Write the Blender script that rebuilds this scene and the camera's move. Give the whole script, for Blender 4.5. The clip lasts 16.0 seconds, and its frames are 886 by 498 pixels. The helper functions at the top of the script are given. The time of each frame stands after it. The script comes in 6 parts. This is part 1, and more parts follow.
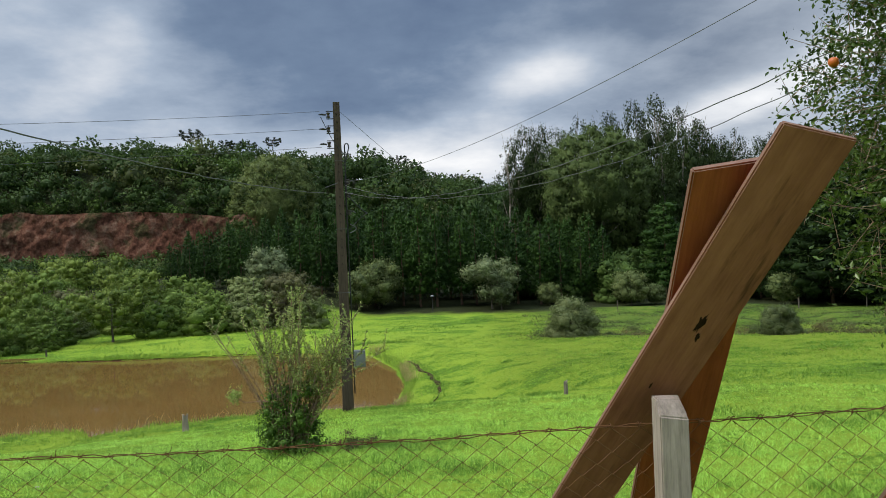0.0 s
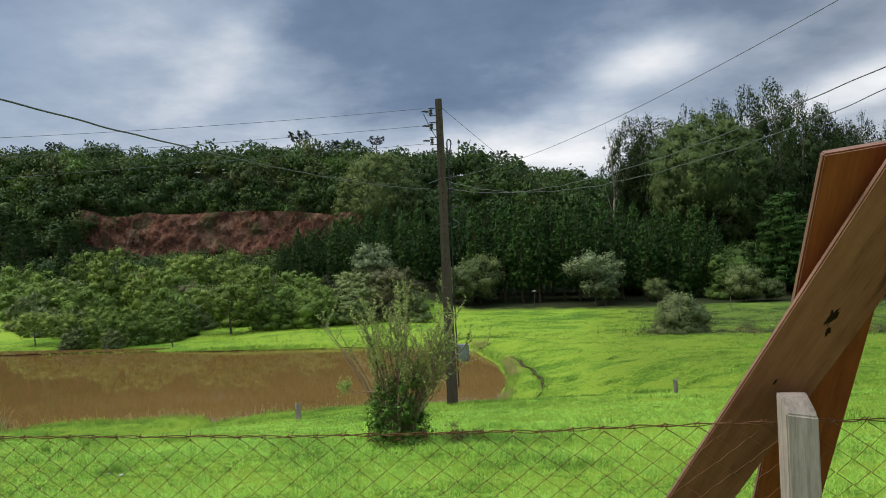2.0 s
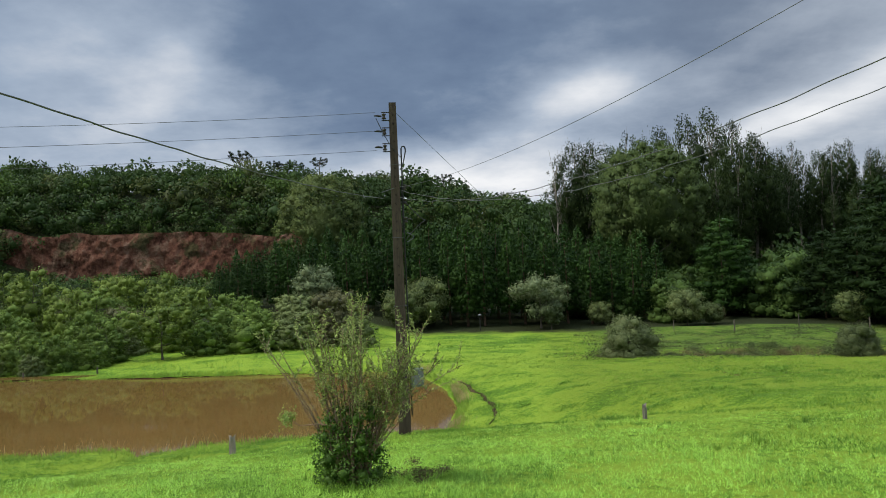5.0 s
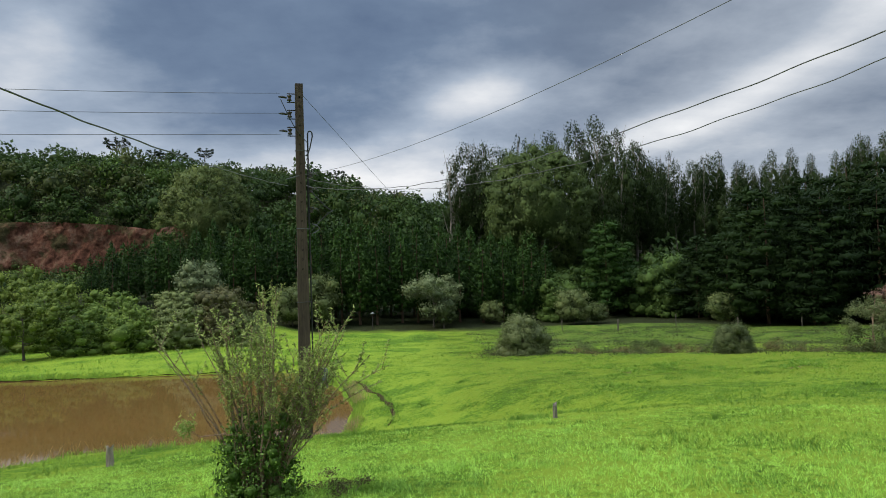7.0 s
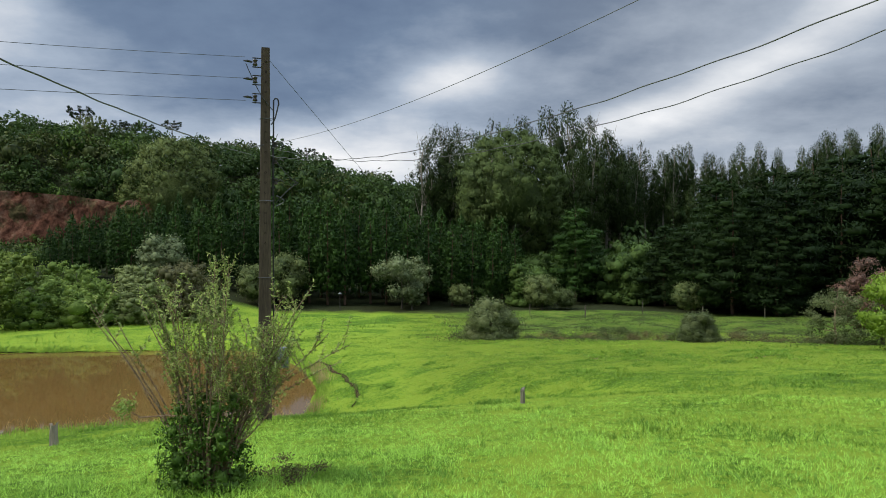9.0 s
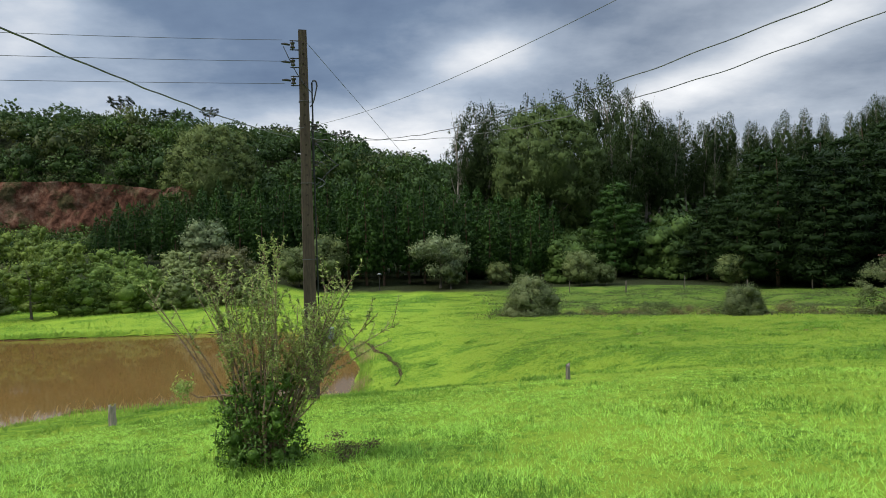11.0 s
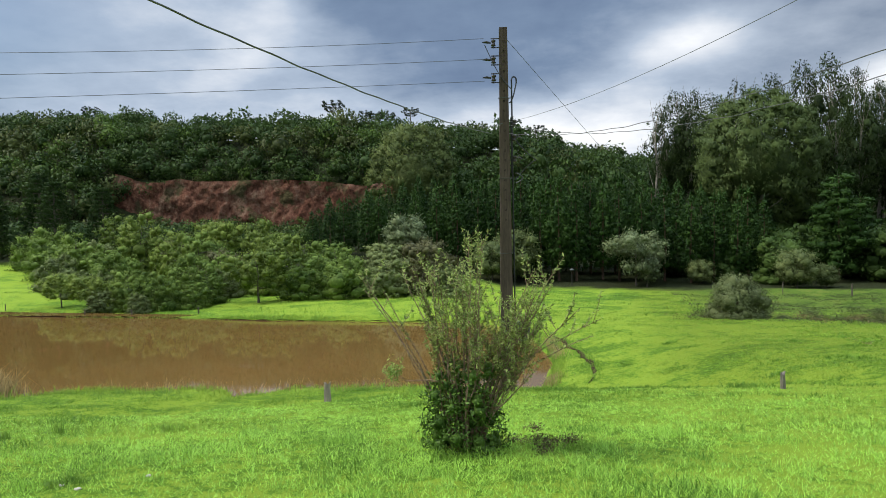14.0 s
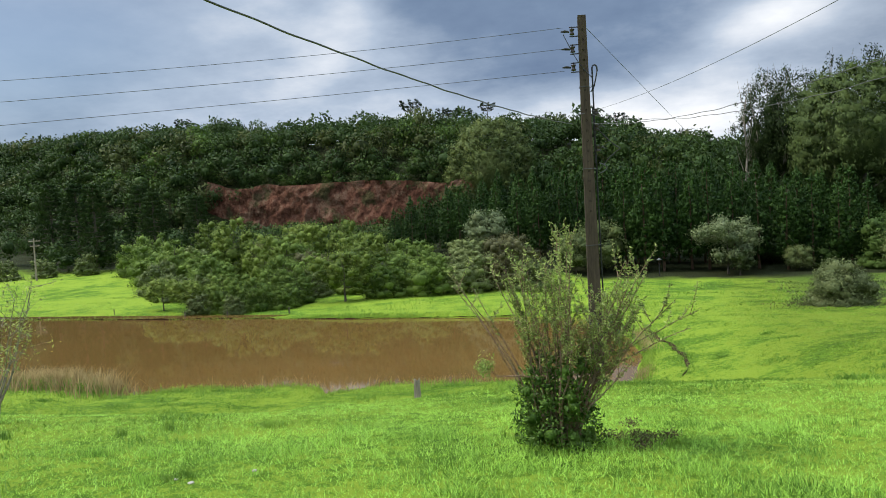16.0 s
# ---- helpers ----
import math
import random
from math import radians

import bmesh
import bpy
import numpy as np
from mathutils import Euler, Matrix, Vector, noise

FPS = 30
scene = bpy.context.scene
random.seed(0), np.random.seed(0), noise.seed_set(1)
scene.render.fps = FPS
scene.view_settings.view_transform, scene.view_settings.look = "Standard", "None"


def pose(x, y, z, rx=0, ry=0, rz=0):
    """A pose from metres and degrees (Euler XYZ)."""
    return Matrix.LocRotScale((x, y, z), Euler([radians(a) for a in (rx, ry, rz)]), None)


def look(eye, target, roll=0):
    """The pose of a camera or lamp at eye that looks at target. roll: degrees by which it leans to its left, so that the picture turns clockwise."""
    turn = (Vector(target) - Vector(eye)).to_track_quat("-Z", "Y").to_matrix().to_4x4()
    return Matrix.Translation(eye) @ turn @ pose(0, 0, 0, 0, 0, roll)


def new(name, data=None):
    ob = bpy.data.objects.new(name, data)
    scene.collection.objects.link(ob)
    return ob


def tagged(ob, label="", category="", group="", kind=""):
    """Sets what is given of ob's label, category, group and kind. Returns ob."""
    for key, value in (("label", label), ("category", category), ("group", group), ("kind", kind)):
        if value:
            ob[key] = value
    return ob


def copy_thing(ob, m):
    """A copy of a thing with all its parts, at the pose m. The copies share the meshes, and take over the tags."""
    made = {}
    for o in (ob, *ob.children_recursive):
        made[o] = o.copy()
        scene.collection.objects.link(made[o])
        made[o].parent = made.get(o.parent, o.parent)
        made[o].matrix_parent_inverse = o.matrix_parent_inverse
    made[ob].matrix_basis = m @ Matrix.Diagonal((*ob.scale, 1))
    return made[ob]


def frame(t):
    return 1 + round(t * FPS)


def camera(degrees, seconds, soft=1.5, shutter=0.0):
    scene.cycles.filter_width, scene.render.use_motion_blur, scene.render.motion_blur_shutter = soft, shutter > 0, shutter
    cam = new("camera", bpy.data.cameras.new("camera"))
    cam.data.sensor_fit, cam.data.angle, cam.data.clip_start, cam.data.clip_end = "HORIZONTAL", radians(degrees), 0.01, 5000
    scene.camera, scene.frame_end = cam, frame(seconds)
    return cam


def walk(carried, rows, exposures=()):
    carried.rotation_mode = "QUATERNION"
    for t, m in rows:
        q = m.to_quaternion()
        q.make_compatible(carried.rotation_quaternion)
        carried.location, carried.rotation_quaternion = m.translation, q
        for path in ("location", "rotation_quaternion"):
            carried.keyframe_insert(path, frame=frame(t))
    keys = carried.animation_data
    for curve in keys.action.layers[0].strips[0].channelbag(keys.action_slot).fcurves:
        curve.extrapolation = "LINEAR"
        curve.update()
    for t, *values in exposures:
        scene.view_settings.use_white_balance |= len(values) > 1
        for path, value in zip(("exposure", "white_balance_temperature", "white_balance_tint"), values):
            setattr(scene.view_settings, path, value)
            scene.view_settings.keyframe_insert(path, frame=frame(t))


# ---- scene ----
cam = camera(65.2, 16.0, 0.9)
PATH = [
    (0, (0.481, 0.179, 1.858), (0.402, 2.177, 1.851), -2.3),
    (0.5, (0.484, 0.18, 1.853), (0.365, 2.177, 1.845), -2.5),
    (1, (0.478, 0.165, 1.859), (0.302, 2.157, 1.857), -2.5),
    (1.5, (0.458, 0.154, 1.855), (0.182, 2.135, 1.854), -2.7),
    (2, (0.449, 0.16, 1.846), (0.08, 2.126, 1.838), -2.7),
    (2.5, (0.372, 0.211, 1.824), (0.013, 2.178, 1.815), -2.3),
    (3, (0.261, 0.29, 1.812), (0.001, 2.273, 1.82), -2.3),
    (3.5, (0.198, 0.515, 1.769), (-0.024, 2.502, 1.828), -2.4),
    (6, (-0.215, 1.718, 1.632), (-0.362, 3.712, 1.685), -2.2),
    (6.5, (-0.348, 1.85, 1.629), (-0.394, 3.849, 1.694), -1.7),
    (7, (-0.445, 2.011, 1.588), (-0.331, 4.007, 1.63), -1.5),
    (7.5, (-0.443, 2.146, 1.564), (-0.304, 4.141, 1.572), -1.3),
    (8, (-0.378, 2.346, 1.537), (-0.233, 4.34, 1.542), 0.0),
    (10.5, (-0.477, 2.54, 1.492), (-0.225, 4.524, 1.439), -0.8),
    (11, (-0.495, 2.527, 1.488), (-0.402, 4.524, 1.42), -1.3),
    (11.5, (-0.518, 2.508, 1.483), (-0.558, 4.506, 1.403), -1.5),
    (12, (-0.542, 2.484, 1.49), (-0.715, 4.474, 1.407), -1.7),
    (12.5, (-0.555, 2.455, 1.49), (-0.836, 4.433, 1.409), -1.8),
    (13, (-0.562, 2.46, 1.486), (-0.915, 4.427, 1.406), -1.6),
    (13.5, (-0.576, 2.46, 1.491), (-0.99, 4.415, 1.411), -1.7),
    (14, (-0.587, 2.476, 1.485), (-1.04, 4.423, 1.413), -1.0),
    (14.5, (-0.619, 2.469, 1.487), (-1.151, 4.396, 1.419), -1.2),
    (15, (-0.639, 2.477, 1.487), (-1.254, 4.38, 1.417), -2.4),
    (15.5, (-0.641, 2.474, 1.489), (-1.295, 4.363, 1.417), -2.6),
    (16, (-0.648, 2.466, 1.493), (-1.325, 4.346, 1.416), -3.2),
]
walk(cam, [(t, look(eye, target, roll)) for t, eye, target, roll in PATH], [(0, 0.0), (7, -0.08), (10.5, 0.03), (13, 0.18), (16, 0.22)])

from functools import partial

rng = np.random.default_rng(7)

# ---- sky, sun ----
SUN_EL, SUN_AZ = 50.0, -105.0     # degrees above the ground, degrees to the right of straight ahead
world = bpy.data.worlds.new("overcast_sky")
scene.world = world
world.use_nodes = True


class Net:
    """Short hand for a node tree."""

    def __init__(self, tree):
        self.tree = tree
        tree.nodes.clear()

    def add(self, kind, sets=None, **inputs):
        node = self.tree.nodes.new(kind)
        for key, value in (sets or {}).items():
            setattr(node, key, value)
        for key, value in inputs.items():
            self.put(node, key, value)
        return node

    def put(self, node, key, value):
        socket = node.inputs[int(key[1:])] if key[0] == "i" and key[1:].isdigit() else node.inputs[key.replace("_", " ")]
        if isinstance(value, bpy.types.NodeSocket):
            self.tree.links.new(value, socket)
        else:
            socket.default_value = value

    def math(self, op, a, b=0.0, c=0.0):
        return self.add("ShaderNodeMath", {"operation": op}, i0=a, i1=b, i2=c).outputs[0]

    def step(self, v, lo, hi, to_lo=0.0, to_hi=1.0):
        return self.add("ShaderNodeMapRange", {"interpolation_type": "SMOOTHSTEP"}, i0=v, i1=lo, i2=hi, i3=to_lo, i4=to_hi).outputs[0]

    def ramp(self, fac, stops):
        node = self.add("ShaderNodeValToRGB", None, Fac=fac)
        el = node.color_ramp.elements
        while len(el) < len(stops):
            el.new(0.5)
        for e, (p, c) in zip(el, stops):
            e.position, e.color = p, (*c, 1)
        return node.outputs[0]

    def noise(self, vec, scale, detail=4.0, rough=0.55, out=0):
        node = self.add("ShaderNodeTexNoise", None, Scale=scale, Detail=detail, Roughness=rough)
        if vec is not None:
            self.put(node, "Vector", vec)
        return node.outputs[out]

    def mix(self, fac, a, b, blend="MIX"):
        node = self.add("ShaderNodeMix", {"data_type": "RGBA", "blend_type": blend})
        for k, v in ((0, fac), (6, a), (7, b)):
            if isinstance(v, bpy.types.NodeSocket):
                self.tree.links.new(v, node.inputs[k])
            else:
                node.inputs[k].default_value = v if k == 0 else (*v, 1)
        return node.outputs[2]


def build_sky():
    n = Net(world.node_tree)
    co = n.add("ShaderNodeTexCoord").outputs["Generated"]
    sep = n.add("ShaderNodeSeparateXYZ", None, Vector=co)
    x, y, z = sep.outputs
    az = n.math("ARCTAN2", x, y)
    el = n.math("ARCSINE", z)
    flat = n.add("ShaderNodeCombineXYZ", None, X=n.math("DIVIDE", x, n.math("ADD", n.math("MAXIMUM", z, 0.0), 0.22)),
                 Y=n.math("DIVIDE", y, n.math("ADD", n.math("MAXIMUM", z, 0.0), 0.22))).outputs[0]
    warp = n.noise(flat, 1.3, 5.0, 0.55)
    fine = n.noise(flat, 3.2, 6.0, 0.6)
    wob = n.math("MULTIPLY", n.math("SUBTRACT", warp, 0.5), 0.45)

    def mass(a, e, ra, re, tilt, inner=0.55, wobble=1.0):
        """A soft cloud mass round the azimuth a and the elevation e, in radians."""
        da, de = n.math("SUBTRACT", az, a), n.math("SUBTRACT", el, e)
        u = n.math("ADD", n.math("MULTIPLY", da, math.cos(tilt) / ra), n.math("MULTIPLY", de, math.sin(tilt) / ra))
        v = n.math("SUBTRACT", n.math("MULTIPLY", de, math.cos(tilt) / re), n.math("MULTIPLY", da, math.sin(tilt) / re))
        r = n.math("SQRT", n.math("ADD", n.math("MULTIPLY", u, u), n.math("MULTIPLY", v, v)))
        r = n.math("ADD", r, n.math("MULTIPLY", wob, wobble))
        return n.step(r, inner, 1.15, 1.0, 0.0)

    v = n.math("ADD", 0.52, n.math("MULTIPLY", n.math("SUBTRACT", fine, 0.5), 0.5))
    v = n.math("ADD", v, n.math("MULTIPLY", n.math("SUBTRACT", warp, 0.5), 0.45))
    for a, e, ra, re, tilt, gain, inner in CLOUDS:
        v = n.math("ADD", v, n.math("MULTIPLY", mass(a, e, ra, re, tilt, inner), gain))
    colour = n.ramp(v, SKY_RAMP)
    colour = n.mix(n.step(az, -0.05, 0.45), colour, n.ramp(v, [(p, tuple(0.72 * k + 0.28 * sum(c) / 3 * (0.97, 1.0, 1.03)[i] for i, k in enumerate(c))) for p, c in SKY_RAMP]))
    zenith = n.step(el, 0.45, 1.25, 1.0, ZENITH)
    clouds = n.add("ShaderNodeVectorMath", {"operation": "SCALE"}, i0=colour, Scale=zenith).outputs[0]
    sky = n.add("ShaderNodeTexSky", {"sky_type": "NISHITA", "sun_disc": False, "sun_elevation": radians(SUN_EL), "sun_rotation": radians(SUN_AZ)})
    blue = n.add("ShaderNodeVectorMath", {"operation": "SCALE"}, i0=sky.outputs[0], Scale=0.09).outputs[0]
    gap = n.math("MULTIPLY", mass(-0.90, 0.24, 0.30, 0.14, 0.2, 0.1), 0.75)
    total = n.mix(gap, clouds, blue)
    back = n.add("ShaderNodeBackground", None, Color=total, Strength=1.0)
    out = n.add("ShaderNodeOutputWorld")
    n.put(out, "Surface", back.outputs[0])


# azimuth, elevation, half widths, tilt, gain, how hard its edge is
CLOUDS = [(-0.20, 0.31, 0.28, 0.16, -0.10, -0.25, 0.5), (0.12, 0.24, 0.13, 0.045, 0.22, 0.36, 0.05), (-0.475, 0.265, 0.15, 0.055, 0.80, 0.20, 0.0), (-0.62, 0.25, 0.16, 0.12, 0.3, 0.12, 0.1), (-0.90, 0.20, 0.16, 0.12, 0.0, -0.12, 0.1),
          (0.36, 0.17, 0.17, 0.035, 0.25, 0.34, 0.10), (-0.05, 0.13, 0.26, 0.070, 0.0, 0.36, 0.10), (0.3, 0.10, 0.5, 0.06, 0.0, 0.15, 0.10), (-0.42, 0.13, 0.32, 0.06, 0.0, 0.22, 0.0), (0.27, 0.36, 0.33, 0.12, 0.15, -0.26, 0.2), (0.37, 0.245, 0.13, 0.035, 0.35, -0.16, 0.2),
          (0.53, 0.235, 0.18, 0.050, 0.45, 0.32, 0.0), (0.66, 0.19, 0.12, 0.05, 0.2, -0.10, 0.2), (0.70, 0.33, 0.15, 0.06, 0.3, 0.30, 0.1)]
SKY_RAMP = [(0.0, (0.092, 0.140, 0.245)), (0.3, (0.175, 0.245, 0.365)), (0.6, (0.405, 0.485, 0.605)), (1.0, (0.95, 0.96, 0.98))]
ZENITH = 4.6
build_sky()
sun = new("sun", bpy.data.lights.new("sun", "SUN"))
sun.data.energy, sun.data.angle, sun.data.color = 3.0, radians(16), (1.0, 0.95, 0.86)
sun.matrix_world = look((0, 0, 60), (-60 * math.sin(radians(SUN_AZ)) / math.tan(radians(SUN_EL)), -60 * math.cos(radians(SUN_AZ)) / math.tan(radians(SUN_EL)), 0))


# ---- materials ----
def material(name):
    m = bpy.data.materials.new(name)
    m.use_nodes = True
    return m, Net(m.node_tree)


def finish(n, shader, bump=None, amount=0.3, dist=0.02):
    if bump is not None:
        b = n.add("ShaderNodeBump", None, Strength=amount, Distance=dist, Height=bump)
        n.put(shader, "Normal", b.outputs[0])
    out = n.add("ShaderNodeOutputMaterial")
    n.put(out, "Surface", shader.outputs[0])


def leaf_material(name, dark, light, glow=0.3, rough=0.55, patch=0.6, spread=0.5, up=0.0, gloss=0.12, lo=0.0):
    """Leaves: each leaf and each plant its own shade between two greens, some light through them."""
    m, n = material(name)
    geo = n.add("ShaderNodeNewGeometry")
    obj = n.add("ShaderNodeObjectInfo")
    co = n.add("ShaderNodeTexCoord").outputs["Object"]
    v = n.math("ADD", n.math("MULTIPLY", geo.outputs["Random Per Island"], spread), n.math("MULTIPLY", obj.outputs["Random"], 0.3))
    v = n.math("ADD", v, n.math("MULTIPLY", n.math("SUBTRACT", n.noise(co, patch, 3.0), 0.45), 1.0))
    v = n.math("ADD", v, n.math("MULTIPLY", n.math("SUBTRACT", n.noise(co, patch * 9, 2.0), 0.5), 0.5))
    colour = n.ramp(v, [(lo, dark), (lo * 0.5 + 0.8, light)])
    p = n.add("ShaderNodeBsdfPrincipled", None, Base_Color=colour, Roughness=rough)
    p.inputs["Specular IOR Level"].default_value = gloss
    t = n.add("ShaderNodeBsdfTranslucent", None, Color=colour)
    lift = None
    if up:                                   # leaves stand too thick to be seen singly: the mass faces up
        lift = n.add("ShaderNodeVectorMath", {"operation": "SCALE"}, i0=geo.outputs["Normal"], Scale=1 - up).outputs[0]
        lift = n.add("ShaderNodeVectorMath", {"operation": "ADD"}, i0=lift, i1=(0, 0, up)).outputs[0]
        lift = n.add("ShaderNodeVectorMath", {"operation": "NORMALIZE"}, i0=lift).outputs[0]
        n.put(p, "Normal", lift)
    mx = n.add("ShaderNodeMixShader", None, i0=glow, i1=p.outputs[0], i2=t.outputs[0])
    out = n.add("ShaderNodeOutputMaterial")
    n.put(out, "Surface", mx.outputs[0])
    return m


def bark_material(name, dark, light, scale=6.0):
    m, n = material(name)
    co = n.add("ShaderNodeTexCoord").outputs["Object"]
    long = n.add("ShaderNodeMapping", None, Vector=co, Scale=(1, 1, 0.18)).outputs[0]
    grain = n.noise(long, scale * 4, 6.0, 0.65)
    blot = n.noise(co, scale * 0.4, 3.0)
    v = n.math("ADD", n.math("MULTIPLY", grain, 0.6), n.math("MULTIPLY", blot, 0.4))
    p = n.add("ShaderNodeBsdfPrincipled", None, Base_Color=n.ramp(v, [(0.3, dark), (0.7, light)]), Roughness=0.9)
    p.inputs["Specular IOR Level"].default_value = 0.12
    finish(n, p, grain, 0.6, 0.03)
    return m


def wood_material(name, dark, light, rough=0.7, blotch=0.55, mark=0.0):
    """Sawn wood, its grain along the mesh's z; mark: how strongly dark streaks run through it."""
    m, n = material(name)
    co = n.add("ShaderNodeTexCoord").outputs["Object"]
    long = n.add("ShaderNodeMapping", None, Vector=co, Scale=(1, 1, 0.06)).outputs[0]
    bend = n.noise(co, 2.2, 3.0)
    wave = n.add("ShaderNodeTexWave", {"wave_type": "BANDS", "bands_direction": "X"}, Vector=long, Scale=5.0, Distortion=14.0, Detail=3.0)
    n.put(wave, "Phase Offset", n.math("MULTIPLY", bend, 9.0))
    fibre = n.noise(long, 90.0, 4.0, 0.7)
    stain = n.noise(n.add("ShaderNodeMapping", None, Vector=co, Scale=(1, 1, 0.35)).outputs[0], 6.0, 6.0, 0.7)
    v = n.math("ADD", n.math("MULTIPLY", wave.outputs[1], 0.07), n.math("MULTIPLY", fibre, 0.97 - blotch))
    v = n.math("ADD", v, n.math("MULTIPLY", stain, blotch))
    colour = n.ramp(v, [(0.3, dark), (0.85, light)])
    if mark:
        streak = n.noise(n.add("ShaderNodeMapping", None, Vector=co, Scale=(1, 1, 0.11), Location=(3, 1, 2)).outputs[0], 11.0, 5.0, 0.7)
        colour = n.mix(n.math("MULTIPLY", n.step(streak, 0.56, 0.72), mark), colour, tuple(k * 0.45 for k in dark))
    p = n.add("ShaderNodeBsdfPrincipled", None, Base_Color=colour, Roughness=rough)
    p.inputs["Specular IOR Level"].default_value = 0.24
    finish(n, p, n.math("ADD", fibre, n.math("MULTIPLY", stain, 0.5)), 0.5, 0.004)
    return m


def plain_material(name, dark, light, scale=8.0, rough=0.6, metal=0.0, bump=0.2, dist=0.01):
    m, n = material(name)
    co = n.add("ShaderNodeTexCoord").outputs["Object"]
    a, b = n.noise(co, scale, 5.0, 0.6), n.noise(co, scale * 9, 4.0, 0.6)
    v = n.math("ADD", n.math("MULTIPLY", a, 0.65), n.math("MULTIPLY", b, 0.35))
    p = n.add("ShaderNodeBsdfPrincipled", None, Base_Color=n.ramp(v, [(0.3, dark), (0.7, light)]), Roughness=rough, Metallic=metal)
    if rough > 0.85:
        p.inputs["Specular IOR Level"].default_value = 0.08
    finish(n, p, b, bump, dist)
    return m


def ground_material():
    """Pasture: grass greens in patches, yellower on the rise, bare soil in spots."""
    m, n = material("pasture")
    co = n.add("ShaderNodeTexCoord").outputs["Object"]
    big, mid, small = n.noise(co, 0.09, 4.0), n.noise(co, 0.55, 5.0, 0.6), n.noise(co, 6.0, 6.0, 0.7)
    tiny = n.noise(co, 45.0, 3.0, 0.7)
    v = n.math("ADD", n.math("MULTIPLY", big, 0.55), n.math("MULTIPLY", mid, 0.55))
    v = n.math("ADD", v, n.math("MULTIPLY", small, 0.55))
    v = n.math("ADD", v, n.math("MULTIPLY", tiny, 0.40))
    green = n.ramp(v, [(0.82, GRASS[0]), (0.98, GRASS[1]), (1.16, GRASS[2])])
    gold = n.ramp(v, [(0.82, (0.046, 0.088, 0.007)), (0.98, (0.100, 0.172, 0.011)), (1.16, (0.176, 0.250, 0.022))])
    pos = n.add("ShaderNodeSeparateXYZ", None, Vector=co)
    drier = n.math("MULTIPLY", n.step(n.math("ADD", pos.outputs[1], n.math("MULTIPLY", n.math("SUBTRACT", mid, 0.5), 9.0)), 17.0, 28.0), n.step(n.math("ADD", pos.outputs[0], n.math("MULTIPLY", n.math("SUBTRACT", mid, 0.5), 5.0)), 0.0, 3.5))
    green = n.mix(drier, green, gold)
    bare = n.math("MULTIPLY", n.step(n.noise(co, 0.8, 5.0, 0.65), 0.64, 0.72), n.step(small, 0.45, 0.6))
    colour = n.mix(n.math("MULTIPLY", bare, 0.5), green, (0.13, 0.10, 0.035))
    sep = n.add("ShaderNodeSeparateXYZ", None, Vector=co)
    x, y = sep.outputs[0], sep.outputs[1]
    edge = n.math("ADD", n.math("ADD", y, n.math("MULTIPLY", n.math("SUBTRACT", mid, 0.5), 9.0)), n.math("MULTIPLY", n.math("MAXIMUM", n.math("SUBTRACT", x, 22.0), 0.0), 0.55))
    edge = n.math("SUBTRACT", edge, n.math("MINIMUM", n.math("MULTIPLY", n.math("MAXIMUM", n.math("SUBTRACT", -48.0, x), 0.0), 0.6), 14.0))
    rough = n.math("MULTIPLY", n.step(n.math("ADD", y, n.math("MULTIPLY", n.math("SUBTRACT", mid, 0.5), 14.0)), 40.0, 47.0), n.step(n.math("ADD", x, n.math("MULTIPLY", n.math("SUBTRACT", mid, 0.5), 8.0)), 4.0, 9.0))
    olive = n.ramp(n.math("ADD", n.math("MULTIPLY", small, 0.6), n.math("MULTIPLY", mid, 0.5)), [(0.43, (0.030, 0.026, 0.010)), (0.49, (0.042, 0.070, 0.010)), (0.55, (0.085, 0.155, 0.016)), (0.64, (0.140, 0.170, 0.030))])
    colour = n.mix(rough, colour, olive)
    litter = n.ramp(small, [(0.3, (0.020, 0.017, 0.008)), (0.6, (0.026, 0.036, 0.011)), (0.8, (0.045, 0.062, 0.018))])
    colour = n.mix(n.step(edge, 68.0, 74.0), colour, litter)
    p = n.add("ShaderNodeBsdfPrincipled", None, Base_Color=colour, Roughness=0.9)
    p.inputs["Specular IOR Level"].default_value = 0.1
    finish(n, p, n.math("ADD", small, n.math("MULTIPLY", tiny, 0.6)), 0.9, 0.08)
    return m


def water_material():
    m, n = material("muddy_water")
    co = n.add("ShaderNodeTexCoord").outputs["Object"]
    mud = n.noise(co, 0.12, 3.0)
    colour = n.ramp(mud, [(0.3, (0.128, 0.073, 0.021)), (0.7, (0.158, 0.091, 0.028))])
    p = n.add("ShaderNodeBsdfPrincipled", None, Base_Color=colour, Roughness=0.03, IOR=1.33)
    p.inputs["Specular IOR Level"].default_value = 0.5
    ripple = n.noise(n.add("ShaderNodeMapping", None, Vector=co, Scale=(1, 1.8, 1)).outputs[0], 3.0, 3.0)
    finish(n, p, ripple, 0.03, 0.015)
    return m


